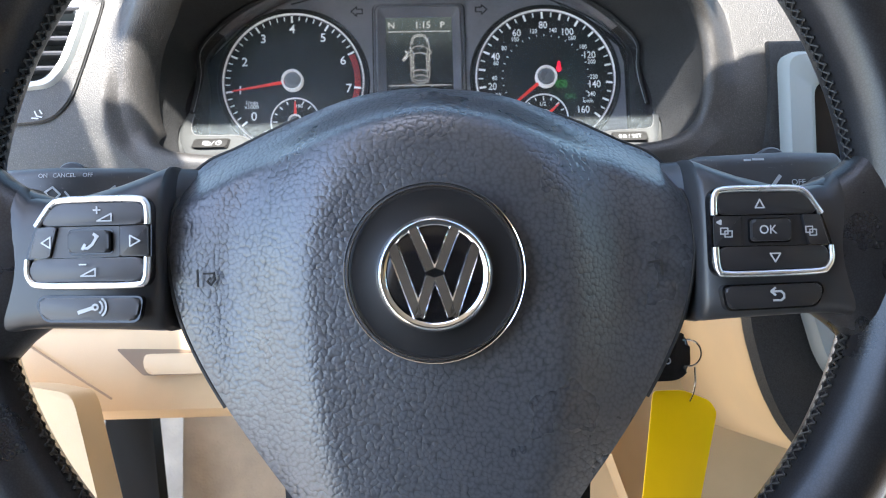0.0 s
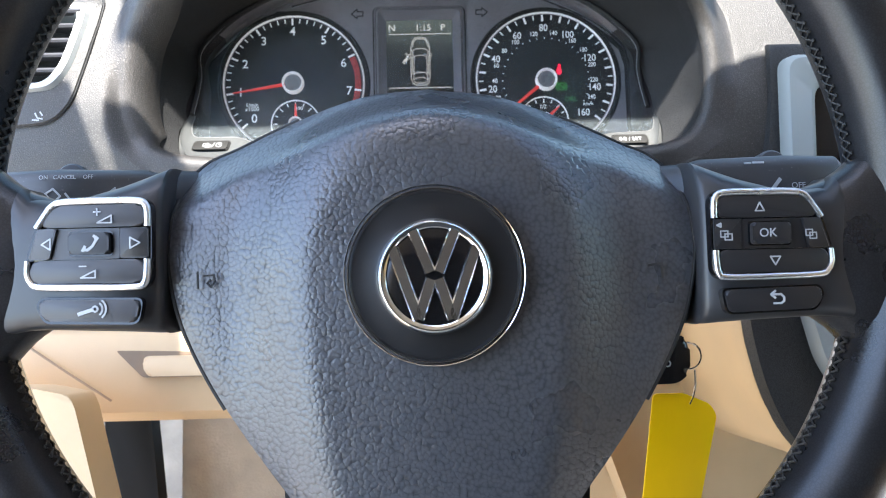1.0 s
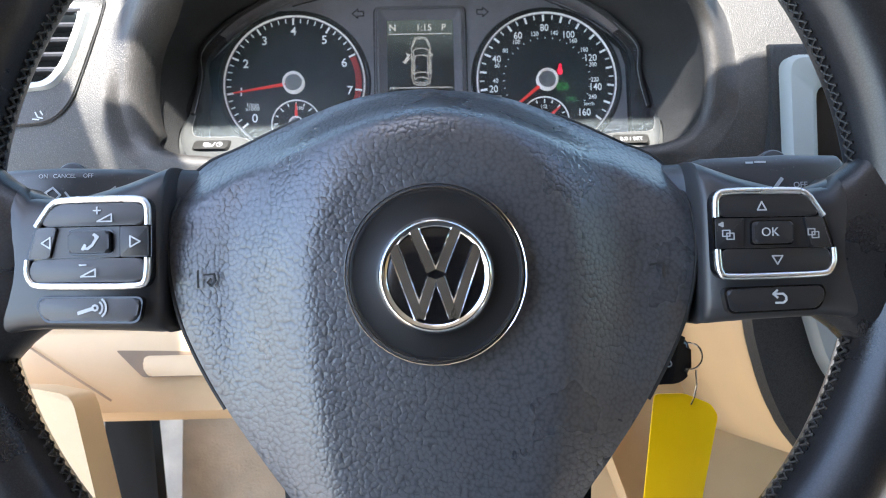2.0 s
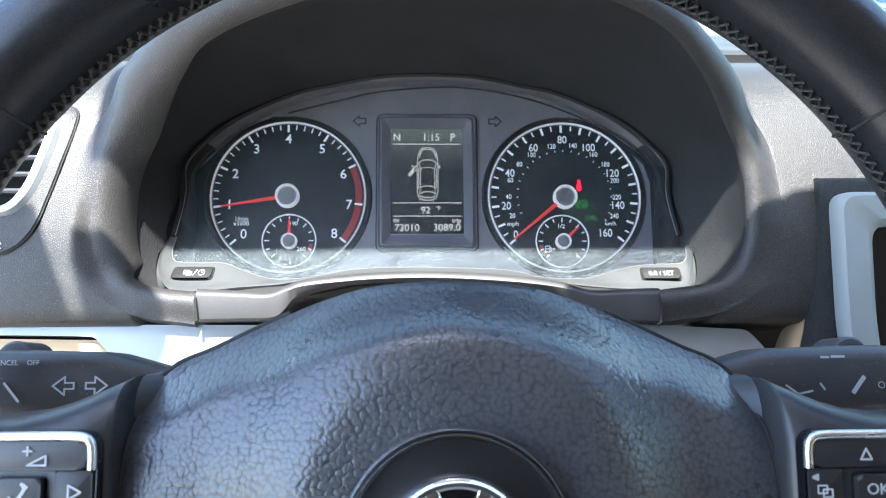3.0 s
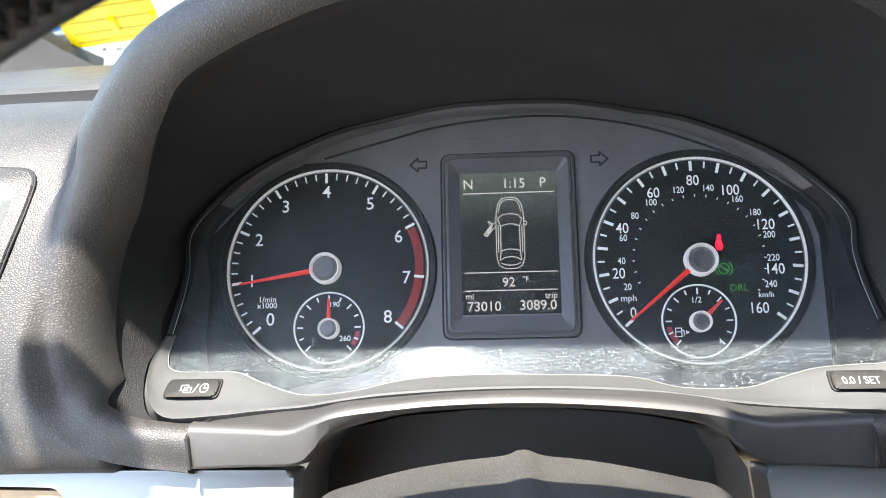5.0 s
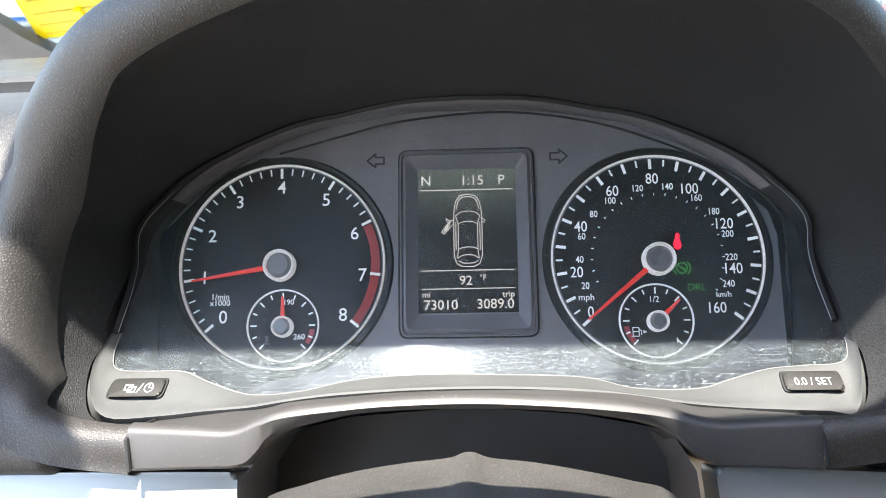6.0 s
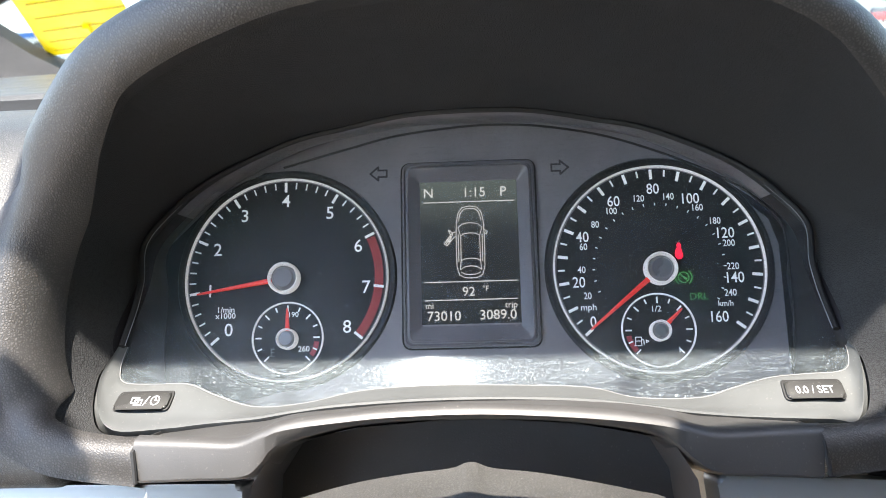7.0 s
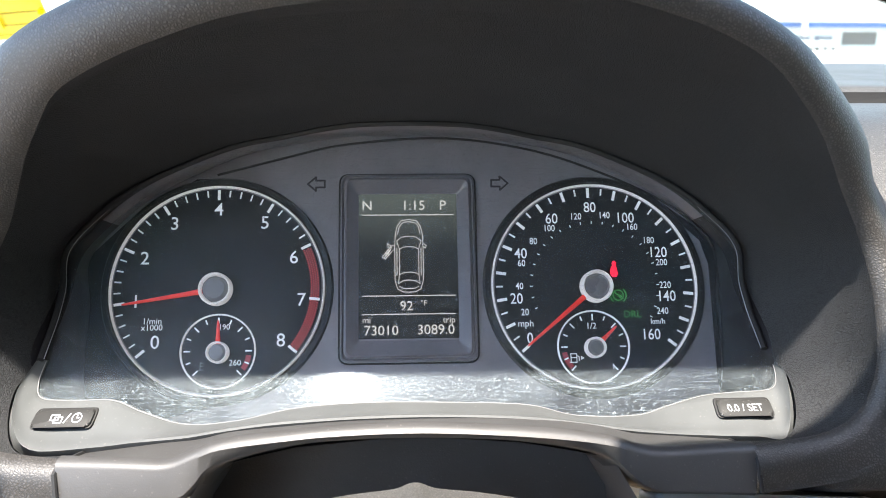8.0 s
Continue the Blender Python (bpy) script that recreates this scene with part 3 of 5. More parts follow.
def pointer(cx, cz, parent, angle, length, hub, y, tail=0.0):
    """A tapered red pointer and its silver-rimmed cap."""
    a = radians(angle)
    d, w = Vector((math.cos(a), 0, math.sin(a))), Vector((-math.sin(a), 0, math.cos(a)))
    rows = []
    for r, half in ((hub * 0.55, 1.35), (length * 0.5, 0.98), (length - 1, 0.55), (length, 0.3)):
        c = Vector((cx, y, cz)) + d * r
        rows.append([c + w * half, c + w * half * 0.4 + Vector((0, -0.7, 0)), c - w * half * 0.4 + Vector((0, -0.7, 0)), c - w * half, c + Vector((0, 0.7, 0))])
    nd = part("pointer", loft(rows, around=True, caps=True), M_RED, parent, "red pointer")
    part("pointer_cap", lathe([(0.01, y - 3.4), (hub * 0.6, y - 3.4), (hub * 0.66, y - 2.6), (hub * 0.72, y - 1.8), (hub * 0.77, y - 1.6), (hub * 0.77, y + 3)], cx, cz, 40), M_CAP, nd, "grey pointer cap")
    part("cap_ring", lathe([(hub * 0.80, y + 2), (hub * 0.84, y - 2.8), (hub * 0.92, y - 3.2), (hub, y - 2.4), (hub * 1.01, y + 2)], cx, cz, 48), M_RINGM, nd, "silver ring round the cap")
    return nd


pointer(-89.2, -1.6, tach, dial_angle(1.0, 32.5) + 0.6, 43.0, 7.6, -5.0)
pointer(90, -2.2, speed, dial_angle(0, 1.62) - 1.5, 44, 7.7, -5.0)
pointer(-87.6, -30.8, temp, 91, 14.8, 5.0, -3.5)
pointer(88.2, -31.2, fuel, 43, 14.6, 4.9, -3.5)

# telltales
part("seat_belt_light", prism([(x + 2.6, z - 0.6) for x, z in [(96.0, 4.4), (97.2, 3.4), (98.8, 3.6), (99.6, 5.2), (98.9, 8.0), (98.6, 9.2), (98.9, 10.4), (98.2, 11.4), (97.2, 11.3), (96.7, 10.2), (97, 9.2), (96.2, 8.0), (95.7, 6.2)]], -0.25, 0), M_LAMPR, speed, "glowing red telltale")
part("brake_light", bars([arc(101.6, -6, 2.5, 0, 360, 20), arc(101.6, -6, 3.9, -50, 50, 8), arc(101.6, -6, 3.9, 130, 230, 8), [(99.9, -4.4), (103.2, -7.6)], [(100.6, -5.2), (103.2, -6.6)]], -0.1, 0.55), M_LAMPG, speed, "glowing green telltale")
part("running_light_text", words("DRL", 4.8, 108, -15.2, -0.12), M_LAMPG, speed, "green lettering")
for sx, x in ((1, -44), (-1, 46)):
    part("turn_arrow", bars([[(x - 4 * sx, 50.5), (x, 54), (x, 52.2), (x + 4.2 * sx, 52.2), (x + 4.2 * sx, 48.8), (x, 48.8), (x, 47), (x - 4 * sx, 50.5)]], 0.95, 0.9), M_DIM, cluster, "unlit turn arrow")

# the screen
screen = part("screen_frame", loft([[(cx, y, cz) for cx, cz in rounded([(0.5 + sx * hx, 9 + sz * hz) for sx, sz in ((-1, -1), (1, -1), (1, 1), (-1, 1))], r)] for hx, hz, r, y in ((32.6, 45.6, 4.5, 1.0), (32.4, 45.4, 4.5, -1.6), (31.6, 44.6, 4, -2.2), (31.0, 44.0, 4, -1.2), (30.6, 43.6, 4, -1.2), (30.2, 43.2, 4, -2.8), (29.4, 42.4, 3.5, -3.2), (24.2, 36.0, 1.0, 0.6), (23.6, 35.2, 1.0, 0.9))], around=True), M_FRAME, cluster, "bevelled dark frame round the screen")
part("frame_groove", tube([(x, 0.6, z) for x, z in (lambda o: o + o[:1])(rounded([(0.5 + sx * 33.0, 9 + sz * 46.0) for sx, sz in ((-1, -1), (1, -1), (1, 1), (-1, 1))], 4.8))], 0.45, 6), M_VOID, screen, "dark groove round the frame")
lcd = part("screen_glass", prism([(-23.3, -25.4), (24.3, -25.4), (24.3, 45), (-23.3, 45)], 0.4, 1.2), M_LCD, screen, "black lit screen with a reflection glowing at its top")
for text, size, x, z in (("N", 6.8, -19.5, 39.4), ("1:15", 6.8, 3.0, 39.4), ("P", 6.8, 17.2, 39.4), ("92", 6.4, -0.8, -9.8), ("\u00b0F", 3.8, 7.4, -8.6), ("mi", 4.2, -19.8, -16.4), ("trip", 4.2, 19.4, -16.6), ("73010", 6.6, -12.9, -21.4), ("3089.0", 6.6, 13, -21.2)):
    part("screen_text", words(text, size, x + 0.3, z, 0.3), M_LCDW, lcd, "white screen lettering")
for z in (34.6, -5.0, -13.8):
    part("screen_line", bars([[(-21.6, z), (22.8, z)]], 0.35, 0.4), M_LCDW, lcd)


def car_picture():
    """Plan view of a saloon: bonnet up, the driver's door standing open."""
    c = 0.9

    def both(points):
        return [[(c + k * x, z) for x, z in points] for k in (-1, 1)]

    def across(points):
        half = [(p.x, p.z) for p in spline([(x, 0, z) for x, z in points], 10)]
        return [[(c - x, z) for x, z in half[::-1]] + [(c + x, z) for x, z in half[1:]]]

    s = across([(0, 32.4), (3.4, 31.8), (5.4, 29.6), (6.4, 25.8), (6.8, 21), (6.8, 14), (6.8, 6), (6.6, 1), (5.2, -2.2), (2.6, -3.2), (0, -3.3)])
    s += across([(0, 31.2), (2.8, 30.7), (4.6, 28.8)]) + across([(0, 24.0), (3.4, 23.5), (5.9, 21.6)]) + across([(0, 18.9), (2.6, 18.6), (4.6, 17.6)])
    s += across([(0, 6.4), (2.6, 6.1), (4.7, 5.2)]) + across([(0, 2.6), (2.8, 2.2), (5.2, 0.8)]) + across([(0, -1.6), (2.6, -1.4), (4.6, -0.4)])
    s += both([(5.9, 21.6), (4.6, 17.6), (4.7, 5.2), (5.2, 0.8)]) + both([(5.8, 18.2), (5.8, 4.8)]) + both([(4.6, 28.8), (5.5, 25.0)])
    s.append([(c + 6.8, 20.4), (c + 8.4, 19.4), (c + 8.0, 18.2), (c + 6.8, 18.8)])
    s.append([(c - 6.8, 19.6), (c - 8.6, 19.2), (c - 12.8, 13.8), (c - 11.4, 12.8), (c - 8.0, 16.8), (c - 6.8, 17.6)])
    for k in range(3):
        s.append([(c - 8.4 - k * 1.1, 18.6 - k * 1.3), (c - 10.2 - k * 0.8, 14.8 - k * 0.6)])
    s.append([(c - 8.6, 19.2), (c - 10.6, 20.6), (c - 9.8, 18.6)])
    return bars(s, 0.35, 0.36)


part("car_picture", car_picture(), M_LCDW, lcd, "white outline of a car with one open door")

# ---- lens and grey bezel ----
LENS_LOW = [(-145.5, -36), (-146.5, -45), (-143.5, -51), (-130, -52), (-116, -52.3), (-104, -57), (-87, -62), (-67, -61), (-44, -56.5), (-16, -55), (15, -55.5), (47, -57), (66, -61.5), (90, -62), (104, -58.5), (119, -54.8), (133, -53.6), (148, -52.5), (151.5, -46), (150.5, -37)]
BEZ_LOW = [(-148, -50, -36), (-151.5, -57.5, -49), (-147.5, -65.5, -62), (-139, -68, -69), (-118, -68, -68.5), (-102, -68, -67), (-84, -68, -65.8), (-68, -68, -63.5), (-49, -68, -61.5), (-17, -68, -60), (15, -68, -60), (46, -68, -61.5), (66, -68, -64), (84, -68, -66.5), (100, -68, -68), (119, -68, -69), (134, -68, -69.6), (146, -67, -69.5), (152, -65.5, -62), (153, -57.5, -49), (151.5, -50, -37)]
BEZ_LOW = [BEZ_LOW[n] for n in range(21) if n != 18]


COVER = [(74, -25), (45, -26), (15, -28.5), (-5, -34), (-20, -39.6), (-41, -47.6), (-50, -50.9), (-64, -56)]


def lens_y(z):
    """Depth of the curved clear cover at a height."""
    for (z0, y0), (z1, y1) in zip(COVER, COVER[1:]):
        if z >= z1:
            f = (z0 - z) / (z0 - z1)
            return y0 + (y1 - y0) * f
    return COVER[-1][1]


def lens():
    low = spline([(x, 0, z) for x, z in LENS_LOW], 81)
    top = mirrored(SEAT[4:], 41)[::-1]
    rows = []
    for a, b in zip(low, top):
        row = []
        for k in range(25):
            f = k / 24
            p = lerp((a.x, 0, a.z), (b.x, 0, b.z), f)
            row.append(Vector((p.x, lens_y(p.z), p.z)))
        rows.append(row)
    ob = part("clear_cover", loft(rows), M_LENS, cluster, "clear dial cover with dust and wiping scratches")
    return ob


lens()
part("cover_rim", tube([Vector((CX + (p.x - CX) * (0.992 - 0.006 * smooth(130, 146, abs(p.x))), min(p.y, lens_y(p.z)) - 1.2, p.z * 0.992)) for p in mirrored(SEAT[4:], 61)], 1.4, 8), M_VOID, cluster, "black rim of the cover")
part("cover_line", tube([Vector((CX + (p.x - CX) * (0.983 - 0.007 * smooth(130, 146, abs(p.x))), min(p.y, lens_y(p.z)) - 1.4, p.z * 0.983)) for p in mirrored(SEAT[4:], 61)], 0.22, 6), M_RIMLINE, cluster, "thin bright edge line")


def bezel():
    low = spline([(x, 0, z) for x, z in LENS_LOW], 91)
    bottom = spline(BEZ_LOW, 91)
    rows = []
    for a, b in zip(low, bottom):
        p0 = Vector((a.x, lens_y(a.z) + 1.0, a.z + 0.4))
        end = min(1.0, max(0.0, (150 - abs(b.x - CX)) / 10))
        m = lerp(p0, b, 0.7)
        m.y = p0.y + (b.y - p0.y) * 0.66
        rows.append([p0, p0 + Vector((0, -1.8, -0.3)), lerp(p0, m, 0.25) + Vector((0, -1.4, 0)), m, lerp(m, b, 0.7) + Vector((0, 0.6, 0)), b + Vector((0, -0.6 * end, 0)), b + Vector((0, -1.2 * end, -0.9 * end)), b + Vector((0, 2.2, -4.4 * end)), b + Vector((math.copysign(8, b.x - CX) * (1 - end), 5 + 1 * end, -6 * end))])
    b = part("bezel", loft(rows), M_BEZEL, cluster, "grey satin lower bezel, dusty in the sun")
    edge = [(p.x, lens_y(p.z) - 0.9, p.z + 0.1) for p in low]
    part("cover_edge", tube(edge, 0.22, 6), M_PALE, b, "pale moulded edge of the cover")


bezel()


def on_bezel(bm, cz):
    """Leans a piece modelled upright at y = 0 back on to the sloping bezel."""
    for v in bm.verts:
        v.co.y += -58.6 + 0.86 * (v.co.z - cz)
    return bm


def cluster_button(cx, cz, name):
    o = rounded([(cx - 11.2, cz - 3.4), (cx + 10.8, cz - 3.4), (cx + 11.2, cz + 3.2), (cx - 10.4, cz + 3.2)], 1.6)
    surround = part(name, on_bezel(prism([(cx + (x - cx) * 1.06, cz + (z - cz) * 1.18) for x, z in o], -0.5, 5, 0.3), cz), M_VOID, cluster, "dark grey push button")
    part("button_cap", on_bezel(prism(o, -1.9, 4, 1.1, 3), cz), M_BUTTON, surround)
    return surround


b1 = cluster_button(-132, -58.5, "clock_button")
part("button_icon", on_bezel(bars([[(x, z - 0.5) for x, z in line] for line in [[(-136.3, -58.8), (-136.3, -56.8), (-133.4, -56.8), (-133.4, -58.8), (-136.3, -58.8)], [(-134.8, -59.7), (-134.8, -57.7), (-132, -57.7), (-132, -59.7), (-134.8, -59.7)], [(-131, -59.8), (-129.4, -56.4)], arc(-126.6, -58, 1.7, 0, 360, 16), [(-126.6, -57), (-126.6, -58), (-125.8, -58)]]], -1.9, 0.42), -58.5), M_ICON, b1)
b2 = cluster_button(133, -59.5, "set_button")
part("button_text", on_bezel(words("0.0 / SET", 4.0, 133, -59.6, -2.0), -59.5), M_ICON, b2)


# ---- brow below the dials ----
BROW_TOP = [(-120.5, -72.8), (-98, -73.8), (-84, -74.3), (-75, -71.2), (-66, -68), (-46, -65.7), (-26, -64.2), (4, -63.7), (34, -65.2), (56, -67.2), (71, -69.5), (80, -72.5), (88, -74), (104, -73.5), (122.5, -73)]
BROW_LOW = [(-119.5, -88), (-98, -87.5), (-81, -87), (-75, -83), (-68, -76), (-46, -70), (-26, -68), (4, -67.5), (34, -69), (56, -72), (70, -76), (78, -83), (86, -88), (103, -89), (121.8, -90)]


def brow():
    a, b = spline([(x, 0, z) for x, z in BROW_TOP], 71), spline([(x, 0, z) for x, z in BROW_LOW], 71)
    c = spline([(x, 0, z) for x, z in [(-120, -70)] + [(x, z) for x, _, z in BEZ_LOW[5:15]] + [(122, -70)]], 71)
    rows = []
    for p, q, s in zip(a, b, c):
        rows.append([Vector((p.x, -66.5, s.z - 1.2)), Vector((p.x, -71, s.z - 1.7)), Vector((p.x, -80, lerp(p, s, 0.4).z - 0.6)), Vector((p.x, -87, p.z + 1.9)), Vector((p.x, -90, p.z + 1.0)), Vector((p.x, -91.7, p.z - 0.4)), Vector((p.x, -92.2, p.z - 2.2)), Vector((q.x, -90, q.z + 1)), Vector((q.x, -88, q.z)), Vector((q.x, -60, q.z - 1))])
    part("brow", loft(rows), M_BROW, dashboard, "charcoal trim brow below the dials")


brow()
for x, z in ((-120.6, -70), (122.4, -70.5)):
    part("trim_seam", tube([(x, -66, z - 1), (x, -80, z - 2.6), (x, -89, z - 4), (x, -92.4, z - 7), (x + 1, -91, z - 18)], 0.9, 6), M_VOID, dashboard, "dark seam beside the brow")
part("column_recess", loft([[Vector((x, y, z)) for x, z in [(-80, -112), (-79, -90), (-70, -76), (-40, -70), (0, -67), (40, -70), (72, -76), (80, -90), (82, -112)]] for y in (-86, -40)] + [[Vector((x, -38, z)) for x, z in [(-2, -112)] * 2 + [(-2, -90)] * 5 + [(2, -112)] * 2]]), plain("dark_recess_plastic", (0.078, 0.072, 0.068), 0.55, grain=0.3, size=0.0008, dust=0.15), dashboard, "black recess above the steering column")

# ---- silver trims and light switch ----
part("silver_trim", prism(rounded([(-84, -89.5), (-84, -110), (-160, -111), (-176, -95), (-330, -92), (-330, -88)], 3), -80, -60, 2.0, 3), M_SILVER, dashboard, "silver painted trim strip")
part("silver_trim", prism(rounded([(88, -88.5), (172, -93), (182, -104), (184, -118), (90, -110)], 4), -80, -60, 2.0, 3), M_SILVER, dashboard, "silver painted trim strip")
part("switch_panel", prism(rounded([(-162, -97), (-330, -94), (-330, -150), (-84, -150), (-84, -111), (-158, -112)], 4), -76, -58, 1.5), M_TAN, dashboard, "tan lower dash panel")
switch = thing("light_switch", (-188, -78, -124), "round black headlight switch set into the tan dash panel", "switch")
part("dial_knob", lathe([(0.01, -92), (11, -92), (13.5, -90), (15, -84), (17.5, -80), (18.5, -76), (18.5, -70)], -188, -124, 40), M_KEY, switch)
part("grip", prism(rounded([(-191, -138), (-185, -138), (-185, -110), (-191, -110)], 2), -97, -88, 1.5), M_KEY, switch, "ribbed grip bar")

# ---- air vent ----
def dash_y(x, z):
    """Depth of the dash panel's face beside the hood."""
    face = [(a, b) for a, b in PROFILE if b > -100]
    y = face[-1][0]
    for (y0, z0), (y1, z1) in zip(face, face[1:]):
        if z0 <= z <= z1:
            y = y0 + (y1 - y0) * (z - z0) / (z1 - z0)
            break
    return y + hood_set(x)


vent = thing("air_vent", (-240, -92, -8), "square air vent with a silver frame and dark slats", "air vent")
OUT = [(-188, 29), (-189.5, 12), (-194, -12), (-201.5, -42), (-213, -54), (-300, -60), (-315, -40), (-305, 38)]
INN = [(-194.5, 22), (-196, 8), (-199, -8), (-203, -22), (-211, -34.5), (-290, -42), (-300, -25), (-292, 26)]
o, i2 = rounded(OUT, 9), rounded(INN, 7)
i3 = [(-248 + (x + 248) * 0.84, -6 + (z + 6) * 0.80) for x, z in i2]
part("vent_surround", loft([[Vector((x, dash_y(x, z) + 5, z)) for x, z in o], [Vector((x, dash_y(x, z) - 0.4, z)) for x, z in o], [Vector((x, dash_y(x, z) - 1.4, z)) for x, z in [(-248 + (x + 248) * 0.985, -8 + (z + 8) * 0.985) for x, z in o]], [Vector((x, dash_y(x, z) - 1.8, z)) for x, z in i2]], around=True), M_DASH, vent)
part("frame", loft([[Vector((x, dash_y(x, z) + dy, z)) for x, z in ring] for ring, dy in ((i2, -1.5), ([(x * 0.75 + u * 0.25, z * 0.75 + w * 0.25) for (x, z), (u, w) in zip(i2, i3)], -4.5), ([(x * 0.25 + u * 0.75, z * 0.25 + w * 0.75) for (x, z), (u, w) in zip(i2, i3)], -4.2), (i3, 0), (i3, 24))], around=True), M_SILVER, vent, "silver frame")
part("seam", tube([(x, dash_y(x, z) - 0.3, z) for x, z in o + o[:1]], 0.45, 6), M_VOID, vent, "dark seam round the vent")
part("duct", prism(i3, -72, -66), M_VOID, vent)
for n in range(6):
    z = 16 - n * 9
    part("slat", loft([[Vector((x, y, z + dz)) for y, dz in ((-95, 0), (-94, 1.4), (-76, 4), (-76, 2.4), (-94, -1.1))] for x in (-288, -200 - max(0, n - 2) * 4)], around=True, caps=True), M_KEYG, vent)
part("vent_icon", bars([[(-221, -48), (-219.6, -50.8), (-216.8, -51.5)], [(-218.2, -47.3), (-216.8, -49.4)], [(-222.4, -51.9), (-218.9, -52.2)]], dash_y(-219, -50) - 2.0, 0.7), M_ICON, vent)

# ---- steering column ----
column = thing("column_shroud", (0, -160, -120), "matt dark grey steering column shroud with a ridged top", "steering column")
RIDGE = [(-80, -140), (-78, -112), (-70, -97), (-56, -91.8), (-39, -87.6), (-22, -85), (-10, -83.8), (-5.5, -83.1), (-2.2, -81.8), (0, -81.5), (2.2, -81.8), (5.5, -83.1), (10, -83.9), (22, -85.2), (38, -88), (54, -91.4), (66, -95), (75, -108), (80, -140)]
SHROUD = [(p.x, p.z) for p in spline([(x, 0, z) for x, z in RIDGE], 90)]
part("upper_shell", loft([[Vector((x * w + 1, y, (z + 110) * h - 110)) for x, z in SHROUD] for y, w, h in ((-98, 0.97, 0.9), (-101, 1.0, 1.0), (-140, 1.0, 0.78), (-190, 0.95, 0.5), (-245, 0.85, 0.25))]), M_SHROUD, column)
part("lower_shell", loft([[Vector((x * w + 1, y, z)) for x, z in [(-80, -138), (-70, -180), (-30, -200), (30, -200), (70, -180), (80, -138)]] for y, w in ((-60, 1.0), (-240, 0.85))]), M_SHROUD, column)


# ---- stalks ----
def stalk(s, label):
    st = thing("control_stalk", (s * 95, -215, -121), label, "control stalk", "stalks on the steering column")
    rows = []
    for x, z0, z1, y0, y1 in ((70, -130, -122, -212, -200), (95, -133, -117, -224, -198), (115, -135, -111.5, -230, -196), (150, -135, -110.5, -231, -195), (172, -134, -111, -230, -196), (178, -130, -115, -225, -201)):
        rows.append([Vector((s * x + 2, (y0 + y1) / 2 + (py) * (y1 - y0) / 2, (z0 + z1) / 2 + pz * (z1 - z0) / 2)) for py, pz in rounded([(-1, -1), (1, -1), (1, 1), (-1, 1)], 0.5, 4)])
    part("body", loft(rows, around=True, caps=True), M_STALK, st)
    part("dial_wheel", lathe([(0.01, -222), (5.8, -222), (6.6, -221), (6.6, -205), (0.01, -204)], s * 148 + 2, -114.0, 28), M_KEYG, st, "ribbed rotary knob")
    st.location = DASH @ (Vector((s * 95, -215, -118)) * 0.001)
    return st


stalk_l = stalk(-1, "black indicator stalk with white symbols behind the steering wheel")
stalk_r = stalk(1, "black wiper stalk with white symbols behind the steering wheel")
part("stalk_text", words("OFF", 3.4, 156, -124.6, -231.4), M_ICON, stalk_r)
for line, w in (([(144.4, -127), (148.4, -122)], 1.5), ([(134, -115), (136.6, -115)], 0.8), ([(137.6, -114.8), (142, -114.8)], 0.8), ([(121, -124.5), (125, -127.5), (130, -126.5)], 0.7), ([(133, -124), (134.4, -126)], 0.7), ([(162.5, -123), (166, -126)], 0.7)):
    part("stalk_icon", bars([line], -231.3, w), M_ICON, stalk_r)
for text, x in (("ON", -153), ("CANCEL", -144.5), ("OFF", -135)):
    part("stalk_text", words(text, 2.4, x, -115.2, -231.3), M_ICON, stalk_l)
for tip, s in ((-128, 1), (-110, -1)):  # turn arrows
    part("stalk_icon", bars([[(tip + s * x, z) for x, z in ((0, -123), (4, -120), (4, -122), (7, -122), (7, -124), (4, -124), (4, -126), (0, -123))]], -231.3, 0.6), M_ICON, stalk_l)
part("stalk_icon", bars([[(-152, -122), (-149, -120), (-146, -123), (-149, -126), (-152, -122)]], -231.3, 0.8), M_ICON, stalk_l)
part("stalk_icon", bars([[(-144, -122), (-139, -128)]], -231.3, 0.8), M_ICON, stalk_l)


# ---- lower cabin ----
knee = thing("knee_panel", (-170, -70, -200), "tan plastic knee panel with a storage pocket lid", "panel")
part("panel", loft([[Vector((x, y, z)) for x in (-420, -240, -160, -78)] for y, z in ((-72, -150), (-74, -170), (-76, -176), (-72, -205), (-66, -222), (-56, -228), (-20, -228))]), M_TAN, knee)
# Darker tans paint in the shade of the lid gap and grip recess.
part("lid_gap", tube([(x, -77.2, z) for x, z in [(-150, -171), (-225, -171), (-234, -173), (-237, -177), (-232, -182), (-210, -197), (-184, -214)]], 0.7, 6), plain("shadowed_tan_recess", (0.30, 0.21, 0.13), 0.8, grain=0.2, size=0.001), knee, "thin gap round the pocket lid")
part("pocket_recess", prism(rounded([(-182, -185), (-120, -187), (-120, -201), (-166, -201)], 2), -77.0, -72), plain("shaded_pocket_recess", (0.20, 0.14, 0.09), 0.8, grain=0.2, size=0.001), knee, "grip recess with its shade painted brown")
part("pocket_grip", prism(rounded([(-166, -188.5), (-96, -188.5), (-96, -200.5), (-164, -200.5)], 4), -79.5, -74, 2.0, 3), M_TAN, knee)
floor_ob = thing("footwell", (0, 200, -500), "beige carpeted footwell", "floor", kind="structure")
part("carpet", loft([[Vector((x, y, z)) for x in (-500, -200, 0, 200, 500)] for y, z in ((-900, -700), (-100, -620), (250, -480), (420, -200), (430, -100))]), M_CARPET, floor_ob)
